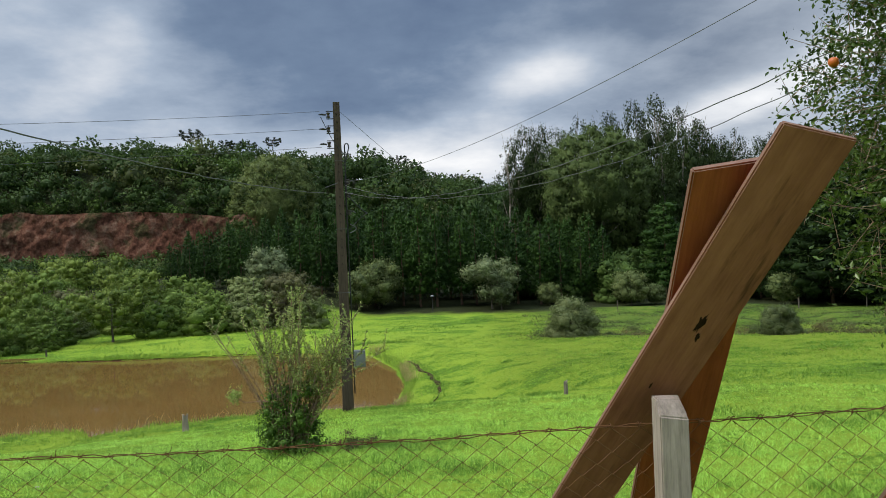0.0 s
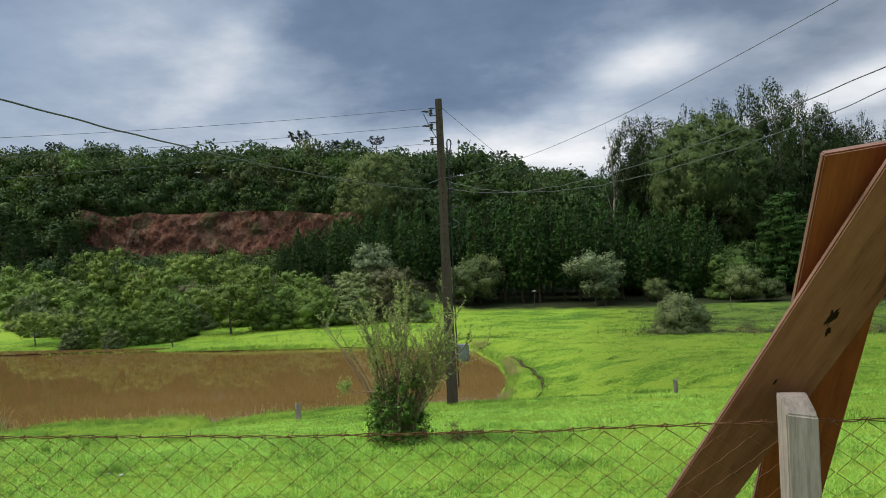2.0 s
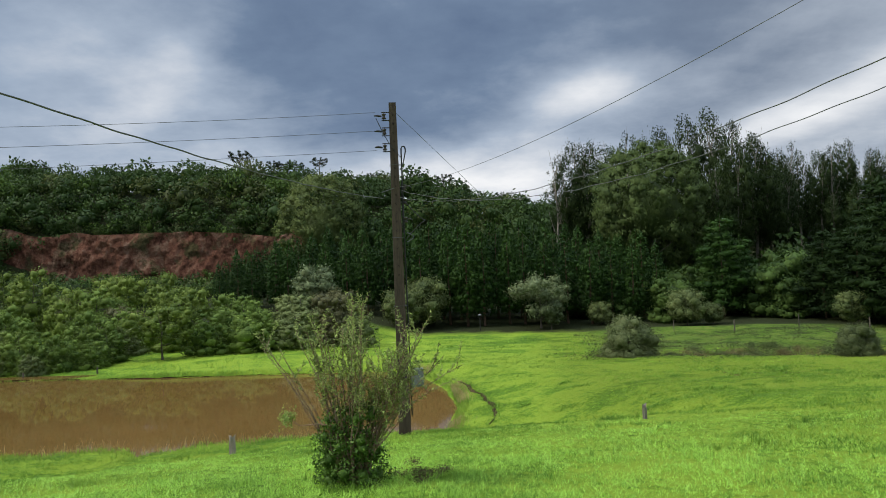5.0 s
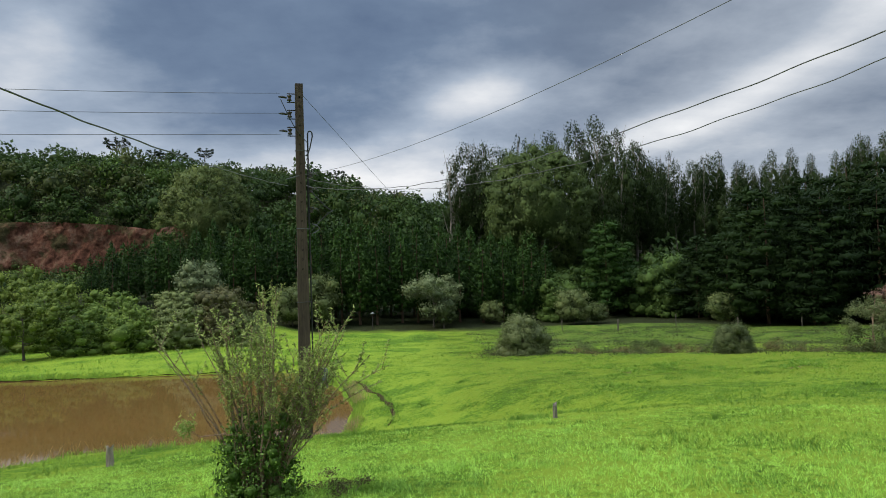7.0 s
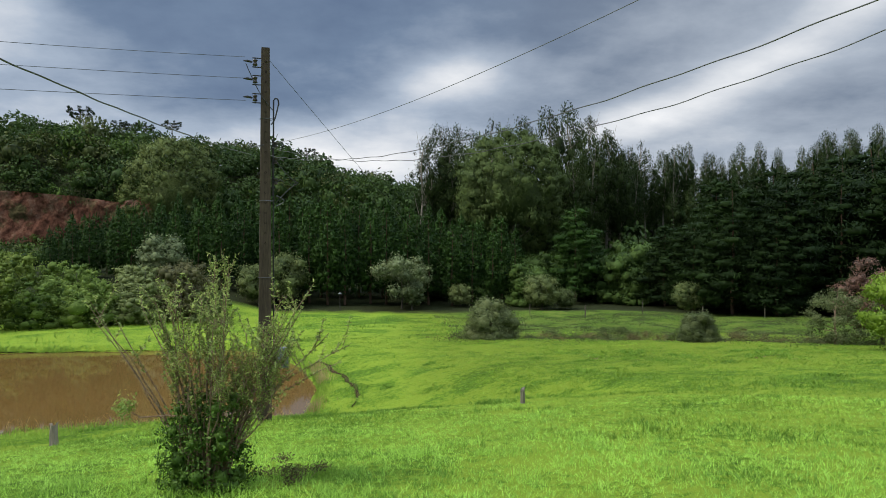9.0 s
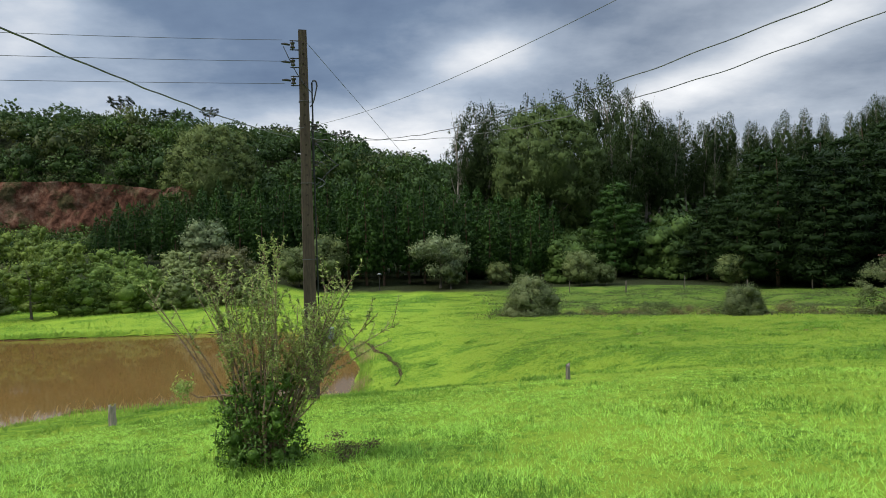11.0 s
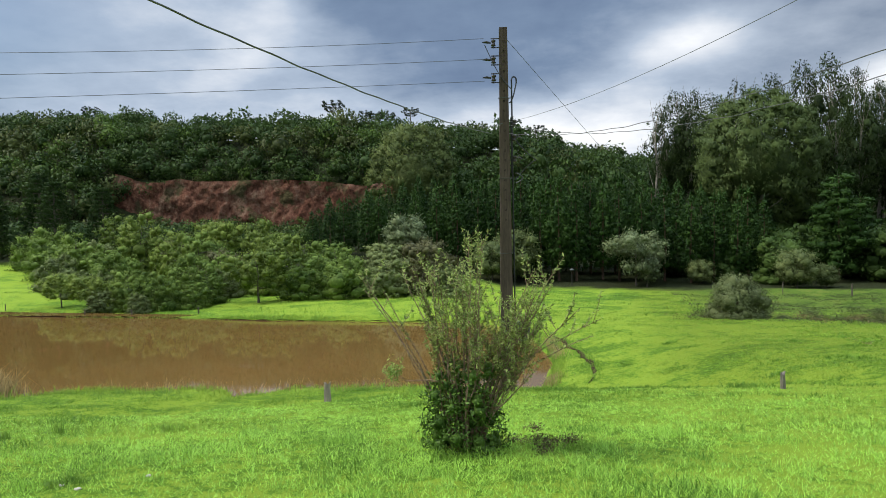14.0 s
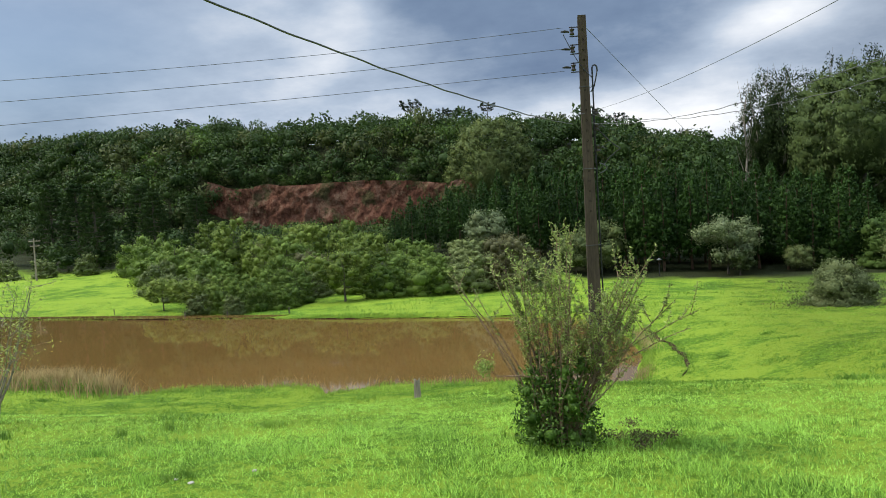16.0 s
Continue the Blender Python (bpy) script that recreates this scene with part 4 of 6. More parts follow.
for i in range(34):
    x = 43.0 + i * 2.0 + rng.uniform(-0.6, 0.6)
    stand(slim, x, 124 + rng.uniform(-5, 4), float(np.interp(x, [42, 50, 58, 65, 71, 78, 84, 95, 112], [17.5, 17.8, 20.5, 19.8, 21.0, 20.4, 23.2, 24.0, 26.0])) + rng.uniform(-2.6, 1.0), 24.0)
for i in range(26):
    x = 42.0 + i * 2.6 + rng.uniform(-0.8, 0.8)
    stand(slim, x, 129 + rng.uniform(-2, 3), float(np.interp(x, [42, 50, 58, 65, 71, 78, 84, 95, 112], [15.5, 16.0, 18.5, 18.0, 19.0, 18.6, 21.0, 22.0, 24.0])) + rng.uniform(-1.5, 1.0), 24.0)
for i in range(16):
    x = 50.0 + i * 3.6 + rng.uniform(-0.8, 0.8)
    stand(eucs, x, 114 + rng.uniform(-3, 3), float(np.interp(x, [50, 60, 75, 110], [12, 13, 15, 18])) + rng.uniform(-1.5, 1.5), 24.0)

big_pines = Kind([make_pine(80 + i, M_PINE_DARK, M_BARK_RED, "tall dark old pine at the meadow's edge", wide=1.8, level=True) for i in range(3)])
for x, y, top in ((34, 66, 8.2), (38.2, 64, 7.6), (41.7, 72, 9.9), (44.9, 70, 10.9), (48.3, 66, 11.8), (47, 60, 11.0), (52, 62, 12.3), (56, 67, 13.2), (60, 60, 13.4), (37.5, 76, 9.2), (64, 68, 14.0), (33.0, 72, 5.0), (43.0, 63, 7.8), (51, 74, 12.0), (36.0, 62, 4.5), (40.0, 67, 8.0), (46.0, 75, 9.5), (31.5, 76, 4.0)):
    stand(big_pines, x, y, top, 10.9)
edge_pines = Kind([make_pine(85, M_PINE, M_BARK_RED, "tall mid green pine before the eucalyptus grove", wide=1.3, level=True)])
for x, y, top in ((22.6, 80, 6.4), (25.6, 83, 4.0)):
    stand(edge_pines, x, y, top, 10.9)

round_euc = make_round_tree(90, 21.0, 8.0, M_ROUND, "broad rounded tree with dense drooping grey-green crown", "round_crowned_tree", 0.30, 0.40, 0.4, M_BARK_PALE, 0.12, 420, aspect=0.34, blob=0.115, hang=0.75, core=0.6, thin=0.25, whole=1.8, shell=0.84)
round_euc.matrix_basis = place(18.5, 96, float(gz(18.5, 96)), 0.3)
hill_round = make_round_tree(91, 19.0, 7.4, M_LIGHT, "large light olive tree standing out of the woods", "round_crowned_tree", 0.30, 0.40, 0.3, M_BARK, 0.0, 360, aspect=0.40, blob=0.115, hang=0.35, core=0.6, thin=0.25, whole=1.8, shell=0.84)
hill_round.matrix_basis = place(-31.0, 112, 18.2 - 19.0, 0.3)

araus = Kind([make_araucaria(100 + i, "flat-topped araucaria standing above the woods") for i in range(2)])
for x, y, top, s in ((-59.8, 150, 29.3, 0.75), (-41.7, 150, 26.8, 0.55), (-14.4, 150, 21.6, 0.62), (-49.8, 150, 26.4, 0.55), (-46.5, 149, 26.0, 0.5), (-26.6, 150, 22.7, 0.55), (-30.0, 151, 23.0, 0.5), (-123.5, 150, 31.5, 0.62), (-52.5, 151, 26.9, 0.5), (-18.5, 151, 21.4, 0.5), (-2.0, 150, 17.2, 0.5)):
    araus.plant(x, y, s, sink=float(gz(x, y)) - top + 15.3 * s)
cones = Kind([make_araucaria(110 + i, "dark conical araucaria among broadleaf trees", False) for i in range(2)])
for x, y, s in ((-86, 84, 0.85), (-79, 86, 0.8), (-73, 82, 0.72), (-67, 84, 0.66), (-96, 90, 0.9), (-104, 92, 0.9)):
    cones.plant(x, y, s)

silver = make_round_tree(120, 5.6, 3.7, M_SILVER, "silvery pale-leaved tree before the dark pines", "silver_leaved_tree", 0.40, 0.21, 0.1, M_BARK, 0.50, 46, core=0.55, blob=0.18, thin=0.14, aspect=0.5)
silver.matrix_basis = place(2.6, 76, float(gz(2.6, 76)), 0.5)
silver_low = make_round_tree(121, 3.2, 1.4, M_SILVER, "small silvery pale-leaved shrub", "silver_leaved_shrub", 0.45, 0.20, 0.06, M_BARK, 0.1, 16)
silver_low.matrix_basis = place(3.6, 74.6, float(gz(3.6, 74.6)), 0.5)
pale = Kind([make_round_tree(122, 5.2, 2.6, M_BANK_OLIVE, "grey-green shrub at the wood's edge", "shrub", 0.45, 0.20, 0.08, M_BARK, 0.05, 26)])
for x, y, s in ((17.0, 73, .72), (19.6, 73.4, .45), (-10, 77, 1.1), (-12, 74, .8), (9, 77, .5), (30, 67, .6)):
    pale.plant(x, y, s)

# far bank: many bushes and small trees of several sorts
def bank_bush(seed, h, w, mat, label, low=-0.12):
    return make_round_tree(seed, h, w, mat, label, "bank_bush", 0.19, 0.165, 0.09, M_BARK, low, 62, "bushes on the far bank", "bush", core=0.66, blob=0.18, aspect=0.55, thin=0.18)


bank = Kind([bank_bush(130, 4.6, 2.5, M_BANK, "leafy rounded green bush on the far bank"), bank_bush(131, 4.2, 2.8, M_BANK, "broad leafy green bush on the far bank"),
             bank_bush(132, 4.9, 2.3, M_BANK_YELLOW, "yellowish green leafy bush on the far bank"), bank_bush(133, 4.7, 2.7, M_BANK_YELLOW, "small spreading tree with short bare trunk on the far bank", 0.3)])
bank_olive = Kind([bank_bush(140, 4.4, 2.3, M_BANK_OLIVE, "greyish olive bush on the far bank"), bank_bush(141, 3.9, 2.6, M_BANK_OLIVE, "low greyish olive bush on the far bank"),
                   bank_bush(142, 4.3, 2.4, M_BANK_BROWN, "brownish olive bush on the far bank")])
for x, y, s, k in ((-26.5, 51, 0.95, 3), (-23.6, 52.5, 0.8, 0), (-20.5, 54, 0.85, 1), (-30.5, 50.5, 0.62, 0), (-33, 52.5, 0.9, 1), (-36, 50.5, 0.55, 0), (-28, 57, 1.1, 2), (-23, 58, 1.1, 0), (-33, 58, 0.9, 0), (-38, 57, 1.0, 2), (-43, 56, 0.9, 1), (-47, 60, 1.1, 0),
                   (-40, 64, 1.2, 1), (-34, 66, 1.1, 2), (-27, 65, 1.15, 1), (-48, 66, 1.25, 2), (-54, 64, 1.1, 0), (-60, 68, 1.2, 1), (-50, 73, 1.2, 0), (-58, 75, 1.3, 2), (-42, 72, 1.1, 3), (-66, 74, 1.25, 0), (-72, 78, 1.2, 1), (-30, 62, 1.0, 3), (-38.2, 46.8, .60, 3), (-34.9, 47.0, .62, 0), (-32.4, 47.6, .58, 1), (-30.1, 48.2, .50, 0), (-41.5, 47.8, .62, 3), (-36.4, 48.6, .60, 2)):
    bank.plant(x, y, s, rng.uniform(0.85, 1.15), k)
for x, y, s, k in ((-17.5, 55, 0.9, 0), (-15.2, 58, 1.1, 2), (-13, 57, .7, 1), (-31.5, 54.5, 0.7, 1), (-19, 61, 1.1, 0), (-41, 51.5, 0.6, 1), (-44.5, 53, 0.7, 0), (-16.5, 64, 1.2, 2), (-51, 58, 0.9, 1), (-36, 62, 1.0, 2), (-21.5, 66, 1.1, 0), (-56, 70, 1.1, 1), (-90, 78, .8, 0),
                   (-95, 76, .8, 1), (-84, 80, .8, 0), (-46, 69, 1.0, 2), (-36.2, 45.4, .48, 0), (-33.0, 45.6, .36, 1)):
    bank_olive.plant(x, y, s, rng.uniform(0.85, 1.15), k)
pale_top = make_round_tree(150, 6.6, 2.2, M_SILVER, "tree with pale bluish-green crown on the far bank", "silver_leaved_tree", 0.45, 0.20, 0.1, M_BARK, 0.3, 28)
pale_top.matrix_basis = place(-19.0, 66, float(gz(-19.0, 66)), 0.5)

under = Kind([make_round_tree(155 + i, 4.6, 2.6, m, "leafy undergrowth bush at the edge of the grove", "undergrowth_bush", 0.22, 0.34, 0.09, M_BARK, -0.12, 26, "", "bush") for i, m in enumerate((M_WOODS[1], M_EUC, M_WOODS[0]))])
for i in range(30):
    under.plant(5 + i * 1.35 + rng.uniform(-0.7, 0.7), 87 + rng.uniform(-3, 6) - max(0, i - 12) * 0.8, rng.uniform(0.75, 1.35))

fresh = Kind([make_round_tree(158, 4.8, 2.6, M_WOODS[1], "bright green leafy bush before the dark grove", "undergrowth_bush", 0.26, 0.26, 0.09, M_BARK, -0.12, 30, "", "bush")])
for x, y, k in ((27.5, 80, 1.2), (30.5, 82, 1.5), (29.0, 78, 0.9), (33.0, 84, 1.3), (16.5, 77.5, 1.0), (12.0, 79, 0.7)):
    fresh.plant(x, y, k)

# meadow shrubs
meadow = Kind([make_round_tree(160 + i, 2.25, 1.5, M_SHRUB, "rounded grey-green meadow shrub with brown twigs below", "meadow_shrub", 0.5, 0.085, 0.05, M_TWIG, -0.2, 44, "", "shrub") for i in range(2)])
meadow.plant(6.4, 42.6, 1.05, which=0)
meadow.plant(16.7, 37.6, 0.70, which=1)
meadow.plant(17.5, 38.2, 0.42, which=1)
loose = make_round_tree(165, 4.2, 2.5, M_SHRUB, "loose olive tree with several leaning stems", "small_tree", 0.4, 0.10, 0.1, M_TWIG, -0.05, 40, core=0.2, thin=0.3, blob=0.16)
loose.matrix_basis = place(23.3, 36, float(gz(23.3, 36)) - 0.1, 0.8, 0.8)
leafy = make_round_tree(166, 4.2, 2.6, M_LEAFY, "dense bright green rounded leafy tree", "small_tree", 0.5, 0.12, 0.12, M_BARK, -0.05, 110, blob=0.17, aspect=0.5)
leafy.matrix_basis = place(22.9, 30, float(gz(22.9, 30)) - 0.1, 0.8)
pinkish = make_round_tree(167, 4.6, 2.2, M_PINK, "small tree with pinkish-brown young leaves", "small_tree", 0.45, 0.10, 0.1, M_BARK, 0.1, 60, core=0.6, blob=0.18)
pinkish.matrix_basis = place(26.3, 36.5, float(gz(26.3, 36.5)) - 0.1, 0.2, 1.0)


# ---- utility pole and its lines ----
POLE_X, POLE_Y = -2.45, 15.9


def box_bm(sx, sy, sz, bevel=0.0, at=(0, 0, 0)):
    bm = bmesh.new()
    bmesh.ops.create_cube(bm, size=1.0)
    bmesh.ops.scale(bm, vec=(sx, sy, sz), verts=bm.verts)
    if bevel:
        bmesh.ops.bevel(bm, geom=bm.edges[:], offset=bevel, segments=2, affect="EDGES", profile=0.6)
    bmesh.ops.translate(bm, vec=at, verts=bm.verts)
    return bm


def moved(vf, m):
    v, f = vf
    return (np.c_[v, np.ones(len(v))] @ np.array(m).T)[:, :3], f


def build_pole():
    base = float(gz(POLE_X, POLE_Y))
    top, foot = 5.24, base - 0.4
    ob = thing("utility_pole", "brown weathered concrete utility pole with bolt holes beside a pond", "utility pole")
    ob.matrix_basis = pose(POLE_X, POLE_Y, 0, 0, 0, 12)
    zs = np.linspace(foot, top, 14)
    k = np.linspace(1, 0, 14)
    w, d = 0.075 + 0.055 * k, 0.07 + 0.05 * k          # half width across, half depth
    g = 0.035                                         # depth of the side grooves
    ring = np.array([(-1, -1, 0, 0), (1, -1, 0, 0), (1, -0.45, 0, 0), (1, -0.3, -g, 0), (1, 0.3, -g, 0), (1, 0.45, 0, 0), (1, 1, 0, 0),
                     (-1, 1, 0, 0), (-1, 0.45, 0, 0), (-1, 0.3, g, 0), (-1, -0.3, g, 0), (-1, -0.45, 0, 0)])
    v = np.stack([ring[None, :, 0] * w[:, None] + ring[None, :, 2], ring[None, :, 1] * d[:, None], np.repeat(zs[:, None], 12, 1)], -1)
    v[:, :, :2] += 0.002 * vnoise(np.arange(168).reshape(14, 12) * 1.7, v[:, :, 2] * 3, 5)[..., None]
    i, j = np.meshgrid(np.arange(13), np.arange(12), indexing="ij")
    f = np.stack([i * 12 + j, i * 12 + (j + 1) % 12, (i + 1) * 12 + (j + 1) % 12, (i + 1) * 12 + j], -1).reshape(-1, 4)
    faces = f.tolist() + [list(range(156, 168))]
    part("shaft", v.reshape(-1, 3), faces, M_POLE, ob)
    hole = lathe([(0.019, -0.006), (0.019, 0.003), (0.013, 0.003), (0.013, -0.006), (0.0, -0.006)], 10)
    hole_me = None
    for z in np.arange(1.55, 5.1, 0.19):
        kk = (top - z) / (top - foot)
        if hole_me is None:
            o = part("bolt_hole", *hole, M_DARK, ob)
            hole_me = o.data
        else:
            o = new("bolt_hole", hole_me)
            o.parent = ob
        o.matrix_basis = pose(0.0, -(0.07 + 0.05 * kk) - 0.001, z, 90, 0, 0)
    # three insulators towards the left-hand lines
    spool = [(0.0, -0.055), (0.042, -0.055), (0.048, -0.04), (0.03, -0.015), (0.03, 0.015), (0.048, 0.04), (0.042, 0.055), (0.0, 0.055)]
    for z in (4.95, 4.62, 4.28):
        arm = join([tube([(-0.07, -0.02, z + 0.085), (-0.24, -0.02, z + 0.085)], 0.011, 6), tube([(-0.07, -0.02, z - 0.085), (-0.24, -0.02, z - 0.085)], 0.011, 6),
                    tube([(-0.19, -0.02, z - 0.1), (-0.19, -0.02, z + 0.1)], 0.009, 6)])
        br = part("insulator_bracket", *arm, M_IRON, ob, "iron bracket")
        part("insulator", *moved(lathe(spool), pose(-0.19, -0.02, z)), M_PORC, br, "dark porcelain spool insulator", True)
        part("wire_clamp", *tube([(-0.24, -0.04, z), (-0.33, -0.06, z + 0.01), (-0.40, -0.09, z)], [0.018, 0.024, 0.012], 6), M_IRON, br)
    # low-voltage rack on the other side
    rack = part("rack", *join([tube([(0.13, -0.02, 2.45), (0.13, -0.02, 3.52)], 0.014, 6), tube([(0.10, -0.02, 2.6), (0.19, -0.02, 2.6)], 0.012, 6),
                               tube([(0.10, -0.02, 3.35), (0.19, -0.02, 3.35)], 0.012, 6)]), M_IRON, ob, "iron rack")
    for z in (3.42, 3.12, 2.72):
        part("insulator", *moved(lathe(spool), pose(0.19, -0.02, z)), M_PORC, rack, "dark porcelain spool insulator", True)
        part("wire_clamp", *tube([(0.22, -0.02, z), (0.28, -0.05, z + 0.03), (0.34, -0.03, z - 0.01)], [0.013, 0.02, 0.012], 6), M_WIRE, rack)
    # riser pipe with a bent head, straps, loose tails
    u = np.linspace(0, np.pi, 9)
    bend = np.c_[0.15 + 0.045 - 0.045 * np.cos(u), 0 * u - 0.02, 4.24 + 0.06 * np.sin(u)]
    part("riser_pipe", *tube(np.r_[[(0.165, -0.02, base + 0.4), (0.15, -0.02, 2.0), (0.15, -0.02, 3.4), (0.15, -0.02, 4.1)], bend, [(0.245, -0.02, 4.18)]], 0.015, 8), M_CABLE, ob, "black riser pipe with bent head", True)
    for z in (-0.6, 0.9, 2.35, 3.9):
        kk = (top - z) / (top - foot)
        ww, dd = 0.088 + 0.055 * kk, 0.073 + 0.05 * kk
        part("strap", *tube([(-ww, -dd, z), (ww + 0.03, -dd, z), (ww + 0.03, dd, z), (-ww, dd, z), (-ww, -dd, z)], 0.006, 5), M_WIRE, ob)
    t = np.linspace(0, 1, 14)
    part("cable_loop", *tube(np.c_[0.19 + 0.42 * np.sin(t * 3.14), -0.05 + 0 * t, 3.1 - 0.8 * t - 0.12 * np.sin(t * 6.2)], 0.011, 6), M_CABLE, ob)
    part("cable_loop", *tube(np.c_[-0.36 + 0.5 * t, -0.09 - 0.02 * t, 4.9 - 0.85 * t - 0.1 * np.sin(t * 3.1)], 0.008, 5), M_CABLE, ob)
    part("cable_loop", *tube(np.c_[0.2 + 0.14 * np.sin(t * 3.14), -0.07 + 0 * t, 2.45 - 0.2 * t], 0.012, 6), M_WIRE, ob)
    part("cable_loop", *tube(np.c_[0.24 - 0.14 * t, -0.06 + 0 * t, 4.2 - 0.4 * t - 0.1 * np.sin(t * 3.1)], 0.013, 5), M_CABLE, ob)
    # meter box low on the shaft
    box = part_bm("meter_box", box_bm(0.26, 0.2, 0.38, 0.012, (0.30, -0.06, -0.62)), M_METER, ob, "grey metal meter box")
    part_bm("box_door", box_bm(0.21, 0.012, 0.31, 0.004, (0.30, -0.168, -0.62)), M_METER, box)
    part("box_arm", *tube([(0.1, 0.0, -0.50), (0.3, 0.0, -0.50)], 0.016, 6), M_IRON, box)
    return ob


build_pole()


def line(name, label, phi, c2, c1, c0, length, radius, mat, start=0.25, wavy=0.0, n=60):
    """A cable from the pole, along the compass angle phi, with its height as a parabola of the distance."""
    s = np.linspace(start, length, n)
    a = radians(phi)
    p = np.c_[POLE_X + np.cos(a) * s, POLE_Y + np.sin(a) * s, c0 + c1 * s + c2 * s * s + wavy * np.sin(s * 7.0) * np.sin(s * 2.3)]
    ob = part(name, *tube(p, radius, 6), mat, smooth=True)
    return tagged(ob, label, "cable")


line("power_line", "thin bare overhead power line", 210, 0.0030, -0.1146, 5.06, 37, 0.0044, M_WIRE, 0.4)
line("power_line", "thin bare overhead power line", 213, 0.0020, -0.1100, 4.66, 37, 0.0044, M_WIRE, 0.4)
line("power_line", "thin bare overhead power line", 216, 0.0010, -0.1037, 4.24, 37, 0.0044, M_WIRE, 0.4)
line("service_cable", "thick twisted black service cable hanging from the pole", 263, 0.0055, -0.0641, 3.16, 22, 0.0078, M_SERVICE, 0.9, 0.006, 220)
line("service_cable_tail", "pale stripped end of a service cable", 263, 0.0, -0.20, 3.42, 1.0, 0.009, M_WIRE, 0.12, 0.0, 8)
line("service_wire", "single dark overhead wire to a house", 295, 0.0078, -0.0854, 3.42, 21, 0.0030, M_SERVICE, 0.3)
line("service_cable", "dark slightly wavy overhead cable to a house", 297, 0.0140, -0.1798, 3.23, 19, 0.0046, M_SERVICE, 0.3, 0.008, 220)
line("service_cable", "dark slightly wavy overhead cable to a house", 303, 0.0208, -0.2502, 3.40, 17, 0.0046, M_SERVICE, 0.3, 0.010, 220)
line("guy_wire", "thin straight guy wire from pole top to ground", 76.95, 0.0, -0.1793, 5.10, 51.88, 0.005, M_WIRE, 0.1, 0.0, 6)


def build_far_pole():
    x, y = -88.0, 75.0
    ob = thing("distant_utility_pole", "small grey utility pole with crossarms far across the meadow", "utility pole")
    ob.matrix_basis = place(x, y, float(gz(x, y)))
    part("shaft", *tube([(0, 0, -0.3), (0, 0, 6.0)], [0.13, 0.09], 8), M_GREYWOOD, ob)
    for z, w in ((5.6, 1.1), (4.9, 0.9)):
        arm = part_bm("crossarm", box_bm(2 * w, 0.11, 0.12, 0.01, (0, 0.1, z)), M_GREYWOOD, ob)
        for s in (-0.9, -0.4, 0.4, 0.9):
            part("insulator", *moved(lathe([(0, 0.0), (0.03, 0), (0.06, 0.08), (0.07, 0.16), (0.03, 0.24), (0, 0.24)], 8), pose(s * w, 0.1, z + 0.06)), M_PORC, arm)


build_far_pole()


# ---- old posts in the pasture ----
def build_stump(x, y, h, w, turn, label, mat=None):
    """A short split post, rotten at the top."""
    r = np.random.default_rng(int(abs(x) * 100))
    ob = thing("old_post", label, "wooden post")
    ob.matrix_basis = place(x, y, float(gz(x, y)), turn)
    a = np.arange(9) * 2 * np.pi / 9
    rows = []
    for z in (-0.2, 0.0, h * 0.5, h * 0.85, h):
        rad = w * 0.5 * (1 + 0.18 * np.sin(a * 2 + 1) + 0.1 * r.normal(size=9))
        zz = np.full(9, z) + (r.uniform(-0.3, 0.05, 9) * h if z == h else 0)
        rows.append(np.c_[rad * np.cos(a), rad * np.sin(a) * 0.7, zz])
    rows.append(np.c_[rows[-1][:, :2] * 0.5, rows[-1][:, 2] - 0.08 * h])
    v = np.concatenate(rows)
    i, j = np.meshgrid(np.arange(5), np.arange(9), indexing="ij")
    f = np.stack([i * 9 + j, i * 9 + (j + 1) % 9, (i + 1) * 9 + (j + 1) % 9, (i + 1) * 9 + j], -1).reshape(-1, 4).tolist() + [list(range(45, 54))]
    part("stake", v, f, mat or M_BARK_PALE, ob)
    return ob


build_stump(-5.82, 14.9, 0.40, 0.12, 0.3, "grey split rotten post on the pond's near bank", M_GREYWOOD)
build_stump(2.48, 15.7, 0.30, 0.13, 1.1, "short weathered post stump in the grass")
for i, (x, y, h) in enumerate(((9.5, 66, 1.1), (14, 65.4, 1.2), (19, 64.6, 1.1), (24, 63.5, 1.2), (29, 62, 1.1), (34, 60.5, 1.2), (-36.0, 43.8, .5), (-32.4, 44.0, .5), (-28.0, 45.2, .5), (-44.5, 45.6, .5))):
    build_stump(x, y, h, 0.11, i * 1.3, "thin grey fence post at the meadow's far edge", M_BARK)


